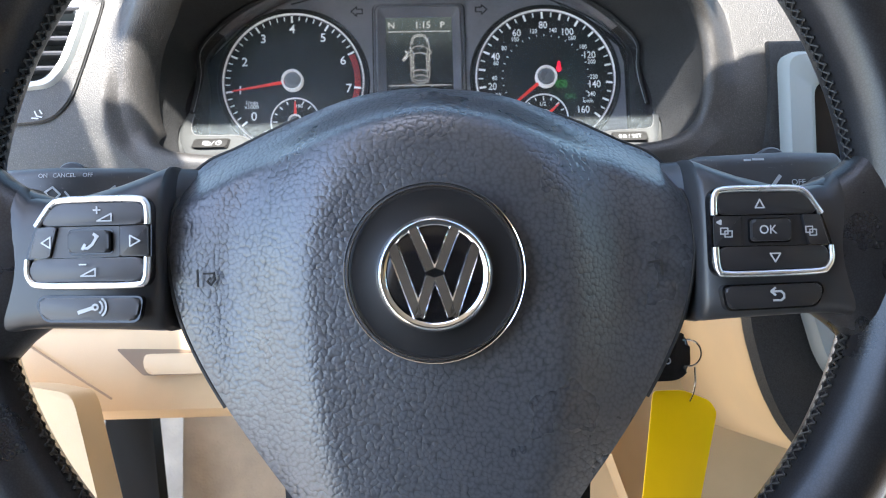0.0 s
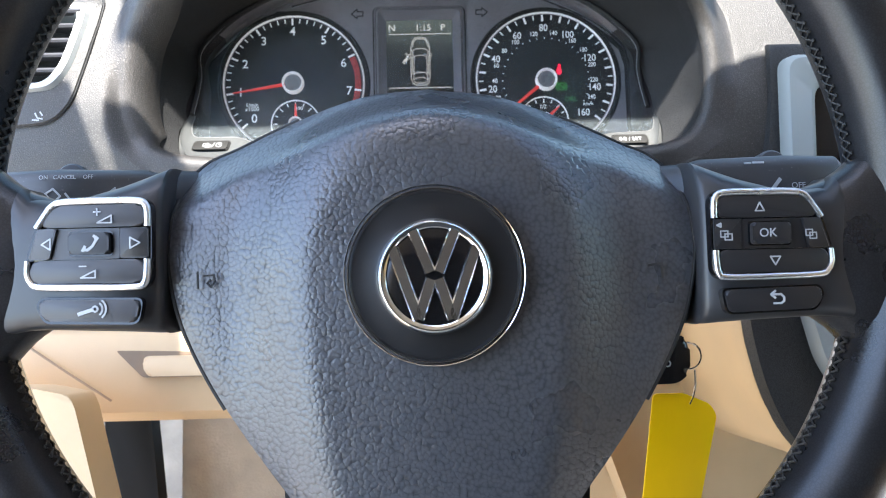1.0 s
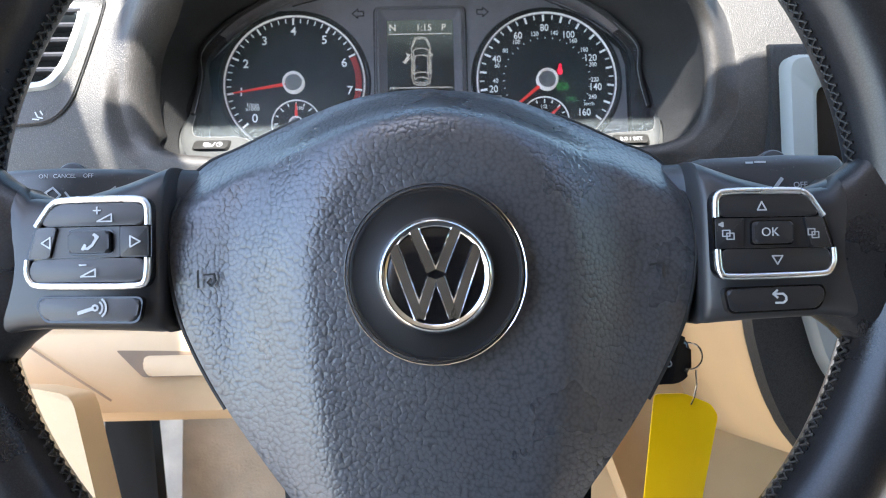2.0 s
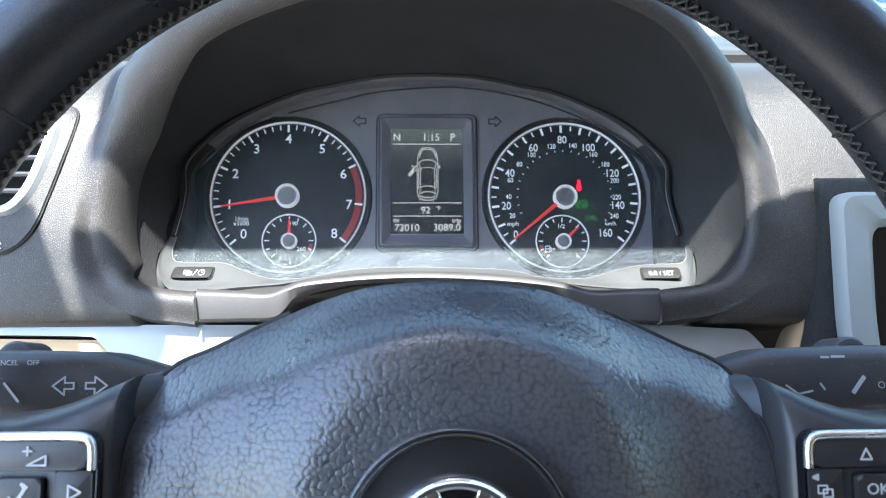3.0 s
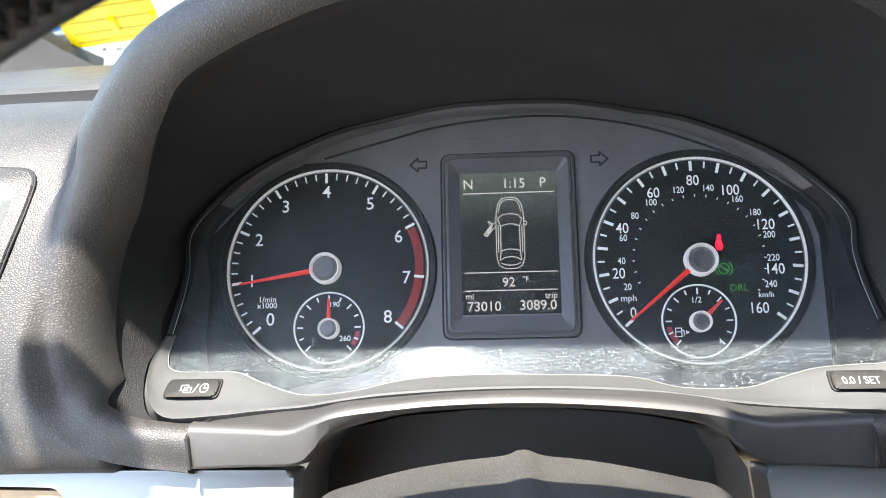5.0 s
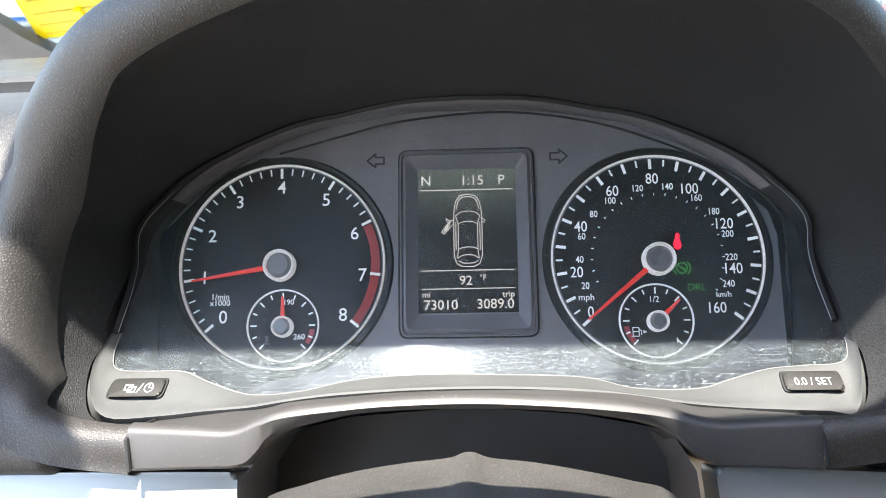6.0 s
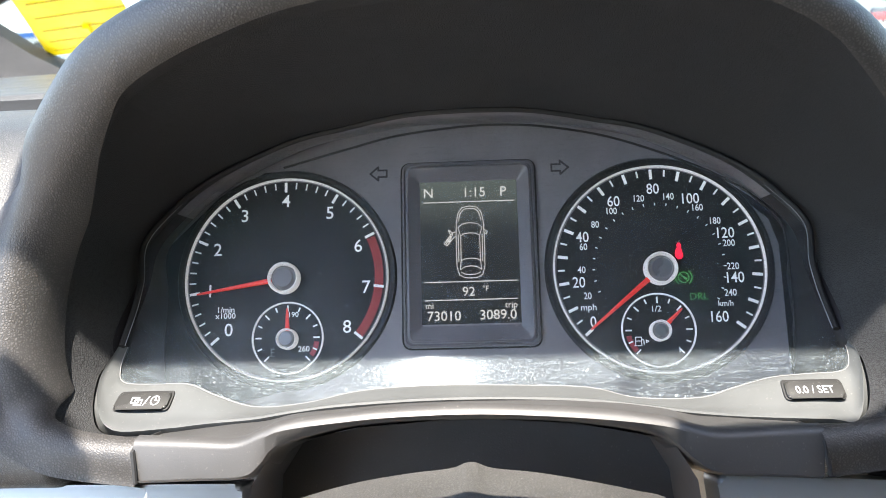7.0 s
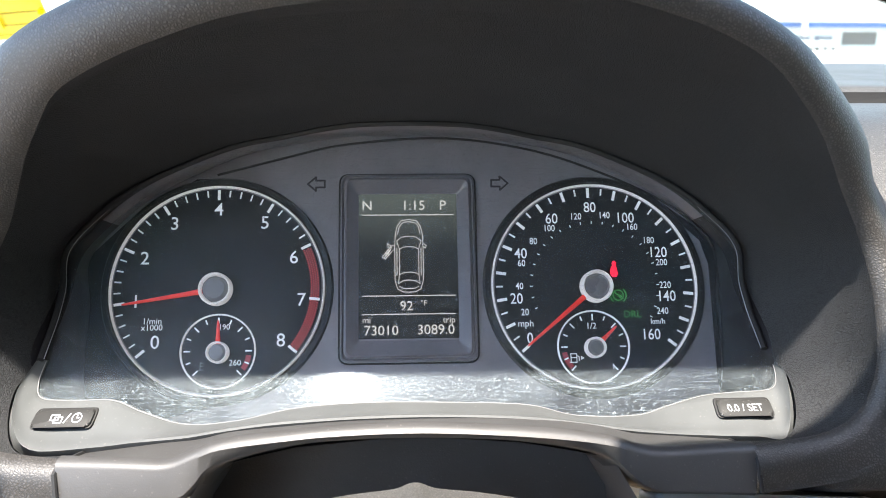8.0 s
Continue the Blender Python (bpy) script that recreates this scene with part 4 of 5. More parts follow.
part("side_trim", prism(rounded([(-330, -196), (-200, -202), (-181, -206), (-178, -212), (-166, -258), (-126, -420), (-330, -420)], 4), -140, -110, 1.0), M_TAN, floor_ob, "tan kick panel")
pedal = thing("clutch_rest", (-236, 100, -300), "dark vertical foot rest in the footwell", "foot rest")
part("pad", prism(rounded([(-254, -232), (-219, -232), (-208, -330), (-206, -420), (-250, -420)], 8), 90, 110, 4), M_RUBBER, pedal)
part("footwell_panel", prism(rounded([(-205, -240), (-185, -240), (-100, -240), (-100, -420), (-205, -420)], 6), 130, 150, 3), M_CARPET, floor_ob)

# ---- centre console ----
console = thing("centre_console", (260, -100, -150), "centre console with silver trim and dark side", "console")
CONSOLE = [(206, -14), (203, -64), (196, -100), (187, -125), (184, -170), (188, -200), (195, -224), (205, -243), (218, -256), (240, -262)]
part("side_wall", loft([[Vector((p.x, y, p.z)) for p in spline([(x, 0, z) for x, z in CONSOLE], 40)] for y in (-91, 60)]), M_TAN, console, "tan side of the console")
part("front_panel", prism([(420, -262), (420, -14)] + [(p.x, p.z) for p in spline([(x, 0, z) for x, z in CONSOLE], 40)], -105, -90, 5, 4), M_HOOD, console)
# The trims' silver paint again, darkened for the shade on this frame.
radio = part("silver_frame", loft([[Vector((x, y, z)) for x, z in rounded([(209 + d, -24 - d), (420, -24 - d), (420, -226 + d), (234 + d, -226 + d), (218 + d, -200), (211 + d, -170), (207 + d, -90)], 9)] for d, y in ((0, -106), (0.5, -112), (3, -115), (15, -115), (18, -112), (18, -104))], around=True), plain("shaded_silver_paint", (0.24, 0.27, 0.27), 0.45, mottle=0.05), console, "silver painted frame of the radio")
part("radio_face", prism(rounded([(226, -42), (420, -42), (420, -208), (250, -208), (228, -120)], 4), -107, -100), M_GLOSS, console)
part("tunnel_side", loft([[Vector((x, y, z)) for x, z in [(196, -180), (150, -178), (120, -240), (150, -330), (300, -420)]] for y in (20, 200)]), M_TAN, console, "tan tunnel side")
part("tan_side_panel", prism([(70, -150), (330, -150), (330, -420), (70, -420)], 60, 80), M_TAN, console, "tan lower panel")

# ---- key and tag ----
key = thing("ignition_key", (130, -130, -196), "black plastic car key in the ignition", "key")
part("key_head", prism(rounded([(110, -186), (134, -182), (140, -187), (139.5, -203), (133, -208.5), (110, -209)], 6), -132, -120, 3.5, 4), M_GLOSS, key)
part("key_icons", bars([arc(123.5, -198, 1.6, 40, 320, 8), arc(127.5, -198, 1.6, 0, 360, 8)], -132.2, 0.6), M_ICON, key)
part("key_ring", lathe([(6.6, -125), (7.1, -125.8), (7.6, -125), (7.1, -124.2), (6.6, -125)], 141, -194.5, 32), M_CHROME, key, "thin steel split ring")
tag = thing("key_tag", (140, -125, -245), "bright yellow plastic key tag hanging from the ring", "key tag")
part("tag_plate", prism(rounded([(121, -214), (137, -214), (151, -220), (154.5, -226), (142, -275), (112, -273)], 2.5), -125.5, -124.2, 0.3), M_YELLOW, tag)
part("tag_wire", tube([(144, -126, -202), (143.5, -127, -210), (142, -126.5, -216), (140, -126, -220)], 0.6, 6), M_CHROME, tag, "steel wire hook")


# ---- steering wheel ----
HUB = Vector((4, -297, -160))
TILT = Matrix.Translation(HUB) @ Matrix.Rotation(radians(4), 4, "X") @ Matrix.Translation(-HUB)
wheel = thing("steering_wheel", tuple(HUB), "black leather steering wheel with silver-edged buttons", "steering wheel")


def wpart(name, bm, material, parent, label=""):
    bmesh.ops.transform(bm, matrix=TILT, verts=bm.verts)
    return part(name, bm, material, parent, label)


RIM_C, RIM_R, RIM_Y = Vector((3, 0, -143)), 168.0, -272.0


def rim():
    rows = []
    for n in range(144):
        a = 2 * math.pi * n / 144
        row = []
        for k in range(20):
            b = 2 * math.pi * k / 20
            r = RIM_R + 16.0 * math.cos(b)
            row.append((RIM_C.x + r * math.cos(a), RIM_Y + 18.0 * math.sin(b), RIM_C.z + r * math.sin(a)))
        rows.append(row)
    r = wpart("rim", loft(rows, around=True, closed=True), M_LEATHER, wheel, "black leather rim with cross stitching")
    bm = bmesh.new()
    for n in range(270):
        a = 2 * math.pi * n / 270
        d = 2 * math.pi / 270 * 1.25
        for s in (-1, 1):
            pts = []
            for f in (-1, 0, 1):
                b = math.pi + s * f * 0.16 + 0.05
                rr = RIM_R + (16.4 if f else 17.0) * math.cos(b)
                aa = a + d * 0.5 * f
                pts.append(Vector((RIM_C.x + rr * math.cos(aa), RIM_Y + 18.4 * math.sin(b), RIM_C.z + rr * math.sin(aa))))
            t = tube(pts, 0.45, 5)
            me = bpy.data.meshes.new("thread")
            t.to_mesh(me)
            t.free()
            bm.from_mesh(me)
            bpy.data.meshes.remove(me)
    tagged(wpart("stitching", bm, M_THREAD, r, "dark cross stitching round the inner seam"), kind="stuff")


rim()
for angle in (38.5, 141.5):
    a = radians(angle)
    ring = []
    for k in range(33):
        b = 2 * math.pi * k / 32
        r = RIM_R + 16.15 * math.cos(b)
        ring.append(Vector((RIM_C.x + r * math.cos(a), RIM_Y + 18.15 * math.sin(b), RIM_C.z + r * math.sin(a))))
    wpart("rim_seam", tube(ring, 0.45, 6), M_VOID, wheel, "fine seam across the leather")

HALF = [(0, -91.4), (20, -92.7), (36, -97), (52, -104), (68, -112), (79, -117), (85, -125), (87, -145), (86.5, -158), (83, -174), (76, -190), (66, -207), (55, -222), (44, -236), (36, -252), (32, -270), (24, -280), (0, -283)]


def airbag():
    right = [(p.x, p.z) for p in spline([(x, 0, z) for x, z in HALF], 91)]
    loop = right + [(-x, z) for x, z in right[-2:0:-1]]
    rows = []
    for n in range(51):
        s = 0.0005 + n / 48 if n <= 48 else 1.0
        row = []
        for x, z in loop:
            f = min(s, 1.0)
            px, pz = x * 1.045 * f, -165 + (z + 165) * (1.03 if z < -165 else 1.0) * f
            d = math.hypot(px / 60, (pz + 158) / (62 if pz > -158 else 160))
            y = -281.0 - 11.5 * (1 - smooth(0.66, 1.2, d)) - 2.0 * max(0.0, 1 - d * d) + 1.0 * smooth(60, 88, abs(px))
            wing = smooth(0.8, 1.2, d)
            under = -91.4 - 25.6 * (abs(px) / 80) ** 1.6 - pz  # how far below the top edge
            y += 2.5 * f**14 + 15 * smooth(17, -2, under) + 5 * wing * smooth(34, 0, under)
            y += 0.06 * wing * (pz + 165) * (1.0 if px > 0 else 0.4)
            if n == 49:
                y += 6
            if n == 50:
                y = -240
            row.append((px + 4, y, pz))
        rows.append(row)
    # the dark gap between the cover and the spokes
    wpart("cover_gap", tube([(4 + (x - 4) * 1.008, y + 1.2, z) for x, y, z in rows[48][14:58]], 1.0, 8), M_VOID, wheel, "dark gap beside the airbag cover")
    wpart("cover_gap", tube([(4 + (x - 4) * 1.008, y + 1.2, z) for x, y, z in rows[48][-57:-13]], 1.0, 8), M_VOID, wheel, "dark gap beside the airbag cover")
    return wpart("airbag_cover", loft(rows, around=True), M_AIRBAG, wheel, "grained black airbag cover")


bag = airbag()
wpart("horn_mark", bars([[(-76, -157.2), (-76, -162.8)], [(-74, -158.6), (-70.6, -158.4), (-70.2, -160.6), (-71.6, -162.4), (-72.8, -161.2), (-71.8, -160)]], -281.6, 0.6, 0.6), M_VOID, bag, "moulded horn symbol")
wpart("horn_mark", bars([[(77.6, -158.4), (82, -157.6), (82.2, -162.6)]], -281.8, 0.8, 0.6), M_VOID, bag, "moulded horn symbol")

# round emblem
emblem = wpart("emblem_disc", lathe([(0.01, -299.5), (17, -299.5), (19, -298.6), (26.6, -298.8), (27.2, -299.6), (27.8, -299.4), (28.3, -297)], 4, -160, 96), M_DISC, wheel, "satin black emblem disc")
wpart("outer_ring", lathe([(28.6, -298.6), (28.75, -299.5), (29.0, -299.6), (29.2, -299.2), (29.5, -297)], 4, -160, 128), M_CHROME, emblem, "thin chrome ring")
wpart("inner_ring", lathe([(27.5, -299.2), (27.6, -299.9), (27.85, -299.9), (27.95, -299.2)], 4, -160, 128), M_CHROME, emblem, "hairline chrome ring")
wpart("badge_dish", lathe([(0.01, -301.2), (15, -301.2), (16, -300.8)], 4, -160.5, 64), M_GLOSS, emblem, "gloss black badge field")
wpart("badge_ring", lathe([(15.2, -299.8), (15.5, -302.0), (16.2, -302.6), (17.2, -302.7), (18.2, -301.8), (18.8, -300.2), (19.0, -298.4)], 4, -160.5, 96), M_CHROME, emblem, "chrome badge ring")


def chrome_bar(points, w):
    """A raised bevelled chrome stroke."""
    for (x0, z0), (x1, z1) in zip(points, points[1:]):
        d = Vector((x1 - x0, z1 - z0)).normalized()
        nx, nz = -d.y * w / 2, d.x * w / 2
        rows = []
        for x, z in ((x0, z0), (x1, z1)):
            rows.append([(x + nx, -300.9, z + nz), (x + nx, -302.0, z + nz), (x + nx * 0.78, -302.5, z + nz * 0.78), (x - nx * 0.78, -302.5, z - nz * 0.78), (x - nx, -302.0, z - nz), (x - nx, -300.9, z - nz)])
        wpart("chrome_bar", loft(rows, caps=True), M_CHROME, emblem)


EC, EZ = 4, -160.5
for s in (-1, 1):
    chrome_bar([(EC + s * 6.8, EZ + 14.8), (EC + s * 1.4, EZ + 1.4)], 3.7)
    chrome_bar([(EC + s * 13.4, EZ + 9.4), (EC + s * 5.4, EZ - 13.4)], 3.7)
    chrome_bar([(EC + s * 5.4, EZ - 13.4), (EC + s * 1.2, EZ - 0.8)], 3.7)


# spokes with button pads
SPOKE_DROP = {1: -2.2, -1: -0.8}


def spoke(s):
    drop = SPOKE_DROP[s]
    rows = []
    for dx, zt, zb, yf, yb in ((82, -118, -178, -258, -235), (91.6, -118.6, -177.5, -268, -236), (91.9, -118.8, -177.4, -279.6, -236), (92.6, -119.1, -177, -281.6, -236), (94, -119.8, -177, -282.8, -236), (100, -122.4, -176.5, -284, -236), (108, -125.6, -176, -285.2, -237), (120, -129.0, -175.5, -285, -240), (132, -130.2, -175, -284.2, -246), (138, -129.6, -175.2, -283.8, -250)):
        c, h = (zt + zb) / 2 + drop, (zt - zb) / 2
        rows.append([Vector((s * dx + 4, (yf + yb) / 2 + py * (yb - yf) / 2, c + pz * h)) for py, pz in rounded([(-1, -1, 0.3), (1, -1, 0.3), (1, 1, 0.3), (-1, 1, 0.7)], 0.3, 6)])
    for dx, zt, zb, yf, yb in ((143, -127.5, -176, -283.2, -257), (147, -126, -176.6, -282.2, -258), (150, -126, -176.6, -279, -259)):
        c, h = (zt + zb) / 2 + drop, (zt - zb) / 2
        # the plastic's outer end runs aslant from the thumb rest down to the rim
        rows.append([Vector((s * (dx - 7 * (0.5 + 0.5 * pz) * (dx - 138) / 12) + 4, (yf + yb) / 2 + py * (yb - yf) / 2, c + pz * h)) for py, pz in rounded([(-1, -1, 0.3), (1, -1, 0.3), (1, 1, 0.3), (-1, 1, 0.7)], 0.3, 6)])
    sp = wpart("spoke", loft(rows, around=True, caps=True), M_SPOKE, wheel, "satin black spoke")
    rows = []
    for dx, zt, zb, yf, yb in ((126, -132.2, -172.4, -276, -258), (131, -130.6, -173.6, -279.6, -257), (135, -128.8, -175.6, -281.6, -256.5), (139, -127.6, -178.4, -283.0, -256.5), (142, -126, -181, -284.0, -257), (147, -122.5, -187, -285.2, -258), (152, -117.5, -190, -285.8, -260), (158, -115, -188, -286.2, -262), (165, -124, -180, -286, -264), (172, -138, -164, -285, -266)):
        c, h = (zt + zb) / 2 + drop, (zt - zb) / 2
        rows.append([Vector((s * dx + 4, (yf + yb) / 2 + math.cos(q) * abs(math.cos(q)) ** -0.25 * (yb - yf) / 2 if abs(math.cos(q)) > 1e-6 else (yf + yb) / 2, c + math.sin(q) * h)) for q in [2 * math.pi * k / 28 for k in range(28)]])
    wpart("thumb_rest", loft(rows, around=True, caps=True), M_LEATHER, wheel, "black leather thumb rest")
    return sp


def spline2(points):
    return [(p.x, p.z) for p in spline([(x, 0, z) for x, z in points], 40)]


def pad_y(dx):
    return -287.2 + 0.012 * max(0, dx - 112) ** 1.7


def pad(s, kind):
    sp = spoke(s)

    def at(points):
        return [(4 + s * p[0], *p[1:]) for p in points]

    def slope(bm):
        for v in bm.verts:
            v.co.y += pad_y(abs(v.co.x - 4)) + 287.2
            v.co.z += SPOKE_DROP[s] - (0.9 if v.co.z < -162.5 else 0.0)
        return bm

    base = wpart("button_pad", slope(prism(rounded(at([(93, -131.3, 5), (127, -131.3, 7), (131.5, -139, 9), (136, -152, 6), (136, -161.2, 6), (93.4, -161.8, 5)]), 5), -288.2, -284, 0.7)), M_GLOSS, sp, "gloss black button surround")
    # Left keys are lighter: light from the left is put into their colour.
    tone = M_KEYG if s < 0 else M_KEY
    wpart("upper_key", slope(prism(rounded(at([(95.2, -133.6), (125.2, -133.6), (130.2, -140.9), (95.2, -140.9)]), 3), -289.4, -286, 0.7, 3)), tone, base)
    wpart("lower_key", slope(prism(rounded(at([(95.4, -151.7), (133.4, -151.7), (133.6, -159.2), (96, -159.6)]), 3), -289.4, -286, 0.7, 3)), tone, base)
    wpart("inner_key", slope(prism(rounded(at([(94, -141.3), (103.4, -141.3), (103.4, -151.4), (94, -151.4)]), 0.6), -289.0, -286, 0.5)), M_KEY, base)
    wpart("outer_key", slope(prism(rounded(at([(124, -141.3), (130.6, -141.3), (134, -151.4), (126.5, -151.4)]), 0.6), -289.9, -286, 0.5)), tone, base)
    wpart("key_well", slope(prism(at([(103.6, -141.3), (123.8, -141.3), (126.2, -151.4), (103.6, -151.4)]), -288.6, -286)), tone, base)
    wpart("key_gap", slope(prism(rounded(at([(105.6, -142.2), (120.2, -142.2), (120.2, -150.5), (105.6, -150.5)]), 1.4), -288.8, -286)), M_GLOSS, base)
    wpart("centre_key", slope(prism(rounded(at([(106.2, -142.7), (119.6, -142.7), (119.6, -150.0), (106.2, -150.0)]), 1.4), -291.0, -286, 0.9, 3)), M_KEY, base)

    def bracket(points):
        return slope(tube([(x, -288.9, z) for x, z in spline2(at(points))], 1.2, 10))

    wpart("chrome_edge", bracket([(94.2, -140.9), (94.2, -137), (94.8, -134), (97.6, -132.5), (110, -132.3), (122.5, -132.5), (126, -133.8), (128.6, -137), (131.4, -140.9)]), M_BRIGHT, base, "bright chrome edge")
    wpart("chrome_edge", bracket([(94.4, -151.7), (94.6, -156.5), (95.4, -159.6), (98.2, -160.8), (114, -160.8), (130, -160.4), (133.4, -159), (134.8, -156), (134.6, -151.7)]), M_BRIGHT, base, "bright chrome edge")
    wpart("key_gap", slope(prism(rounded(at([(96.2, -163.6), (130.8, -163.0), (132.4, -166), (129.6, -171.7), (97.8, -172.5)]), 2.6), -287.6, -284)), M_GLOSS, sp, "dark gap round the long button")
    wpart("long_key", slope(prism(rounded(at([(97, -164.2), (130, -163.6), (131.5, -166), (129, -171), (98.5, -171.8)]), 2.2), -288.8, -284, 1.0, 3)), tone, sp, "long rubbery button")

    def icon(strokes, w=0.6, y=-289.5):
        wpart("key_icon", slope(bars(strokes, y, w)), M_ICON, base)

    if kind == "phone":
        icon([[(-106.5, -139.6), (-101.8, -139.6), (-101.8, -137.2), (-106.5, -139.6)], [(-107.6, -136), (-105.4, -136)], [(-106.5, -134.9), (-106.5, -137.1)]], 0.45)
        icon([[(-112, -157.6), (-107.2, -157.6), (-107.2, -155.2), (-112, -157.6)], [(-112.4, -153.8), (-110.2, -153.8)]], 0.45)
        icon([[(-125, -146.4), (-122, -144.6), (-122, -148.2), (-125, -146.4)]], 0.45, -290.1)
        icon([[(-92.4, -146.4), (-95.6, -144.6), (-95.6, -148.2), (-92.4, -146.4)]], 0.45, -290.1)
        icon([[(-110.4, -148.4), (-109, -148.6), (-107.4, -147.4), (-106.2, -145.4), (-106.4, -144.2)], [(-110.6, -148.8), (-109.8, -147.4)], [(-106.9, -144), (-105.6, -144.9)]], 0.9, -291.1)
        icon([[(-113, -168.6), (-108.4, -167.2)]], 1.2, -288.9)
        icon([arc(-107.6, -167, 0.9, 0, 360, 8), arc(-107.6, -167, 2.4, -50, 50, 6), arc(-107.6, -167, 3.6, -50, 50, 6)], 0.6, -288.9)
    else:
        icon([[(112, -138.8), (115, -138.8), (113.5, -136), (112, -138.8)]], 0.45)
        icon([[(116.5, -154.2), (120, -154.2), (118.2, -157), (116.5, -154.2)]], 0.45)
        wpart("key_text", slope(words("OK", 4.1, 4 + 111.4, -146.2, -291.1)), M_ICON, base)
        for x in (101.4, 130.6):
            icon([[(x - 1.6, -147.4), (x - 1.6, -145.4), (x + 0.8, -145.4), (x + 0.8, -147.4), (x - 1.6, -147.4)], [(x - 0.2, -148.4), (x - 0.2, -146.4), (x + 2.2, -146.4), (x + 2.2, -148.4), (x - 0.2, -148.4)]], 0.38, -290.1)
        icon([[(99.0, -143.4), (100.2, -142.8), (100.2, -144), (99, -143.4)]], 0.6, -289.3)
        icon([[(132.4, -150), (131.2, -149.4), (131.2, -150.6), (132.4, -150)]], 0.6, -289.3)
        icon([[(116.6, -166), (120, -166), (121, -167), (121, -168.2), (120, -169), (117.4, -169)], [(118, -164.8), (116.6, -166), (118, -167.2)]], 0.7, -288.9)


pad(-1, "phone")
pad(1, "ok")
wpart("lower_spoke", loft([[Vector((4 + x * w, y, z)) for x, y in ((-1, -262), (-0.8, -274), (0, -278), (0.8, -274), (1, -262))] for z, w in ((-250, 40), (-285, 34), (-312, 36), (-326, 46))]), M_SPOKE, wheel, "satin black lower spoke")
wpart("hub_back", prism(rounded([(-80, -122), (88, -122), (74, -205), (60, -228), (56, -290), (-48, -290), (-52, -228), (-66, -205)], 8), -262, -235), M_VOID, wheel)

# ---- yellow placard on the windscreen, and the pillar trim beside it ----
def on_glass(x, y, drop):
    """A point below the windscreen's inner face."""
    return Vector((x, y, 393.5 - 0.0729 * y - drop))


placard = thing("yellow_placard", (-440, 400, 364), "bright yellow ribbed plastic placard stuck to the windscreen", "placard")
PL = [(-507, 487), (-384, 466), (-372, 400), (-350, 270), (-463, 270), (-490, 405)]
part("plate", loft([[on_glass(x, y, d) for x, y in PL] for d in (3.0, 5.0)], around=True, caps=True), M_PLACARD, placard)
M_CREASE = plain("yellow_crease", (0.42, 0.27, 0.0), 0.6)
for y0 in (476, 457, 434, 408, 380, 357, 331):
    x0 = -503 + (487 - y0) * 0.21
    part("crease", tube([on_glass(x0 + 8, y0 - 2, 5.2), on_glass(x0 + 118, y0 - 19, 5.2)], 0.55, 6), M_CREASE, placard)
for y0 in (457, 380):
    for f in (0.5, 0.97):
        x0 = -503 + (487 - y0) * 0.21 + 8 + 110 * f
        yc = y0 - 2 - 17 * f
        part("clip", loft([[on_glass(x0 + dx, yc + dy, d) for dx, dy in ((-3, 2), (3, 1), (7, -24), (0, -23))] for d in (4.5, 9)], around=True, caps=True), M_PLACARD, placard)
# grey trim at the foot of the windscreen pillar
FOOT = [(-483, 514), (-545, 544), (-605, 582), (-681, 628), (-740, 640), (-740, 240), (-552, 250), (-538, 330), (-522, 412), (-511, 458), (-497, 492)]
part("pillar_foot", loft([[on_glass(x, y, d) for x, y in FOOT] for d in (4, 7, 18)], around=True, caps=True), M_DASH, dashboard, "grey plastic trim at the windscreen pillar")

# ---- windscreen, roof, seat ----
def world_part(name, corners, thick, material, label, category):
    """A slab of the car body between four corners given in world metres, kept as structure."""
    bm = bmesh.new()
    vs = [Vector(c) for c in corners]
    nrm = (vs[1] - vs[0]).cross(vs[2] - vs[0]).normalized() * thick
    a = [bm.verts.new(v) for v in vs]
    b = [bm.verts.new(v + nrm) for v in vs]
    bm.faces.new(a)
    bm.faces.new(b[::-1])
    for i in range(len(a)):
        bm.faces.new((a[i], b[i], b[(i + 1) % len(a)], a[(i + 1) % len(a)]))
    bmesh.ops.recalc_face_normals(bm, faces=bm.faces)
    me = bpy.data.meshes.new(name)
    bm.to_mesh(me)
    bm.free()
    me.materials.append(material)
    return tagged(new(name, me), label, category, kind="structure")


SUN_TO = Vector((-math.sin(radians(SUN_SIDE)) * math.cos(radians(SUN_UP)), -math.cos(radians(SUN_SIDE)) * math.cos(radians(SUN_UP)), math.sin(radians(SUN_UP))))


def roof_point(x, q):
    """Where the sun's ray that passes the dashboard at x, q (mm below the hood's own shade) meets the roof's height."""
    p = DASH @ (Vector((x, -98, (q + 66.8) / 0.731)) * 0.001)
    return p + SUN_TO * ((1.46 - p.z) / SUN_TO.z)


# Unseen roof's front edge, zigzagged to cast the shade patches on the dash.
EDGE = [(-290, -84), (-203, -88), (-197, -101), (-188, -118), (-180, -140), (-170, -140), (-178, -108), (-184, -95), (-172, -91), (-159, -95), (-138, -120), (-146, -134), (-146, -190), (62, -190), (67, -137), (72, -112), (100, -104), (164, -95), (180, -88), (195, -82), (225, -79), (1300, -79)]
front = [roof_point(*p) for p in EDGE]
world_part("roof", front + [Vector((1.35, -2.3, 1.46)), Vector((-0.31, -2.3, 1.46))], 0.03, M_ROOF, "unseen tan roof, its front edge cut to shade the dash", "roof")
# Unseen slab added to keep the sun off the upper hood lip.
back = roof_point(0, -66.5)
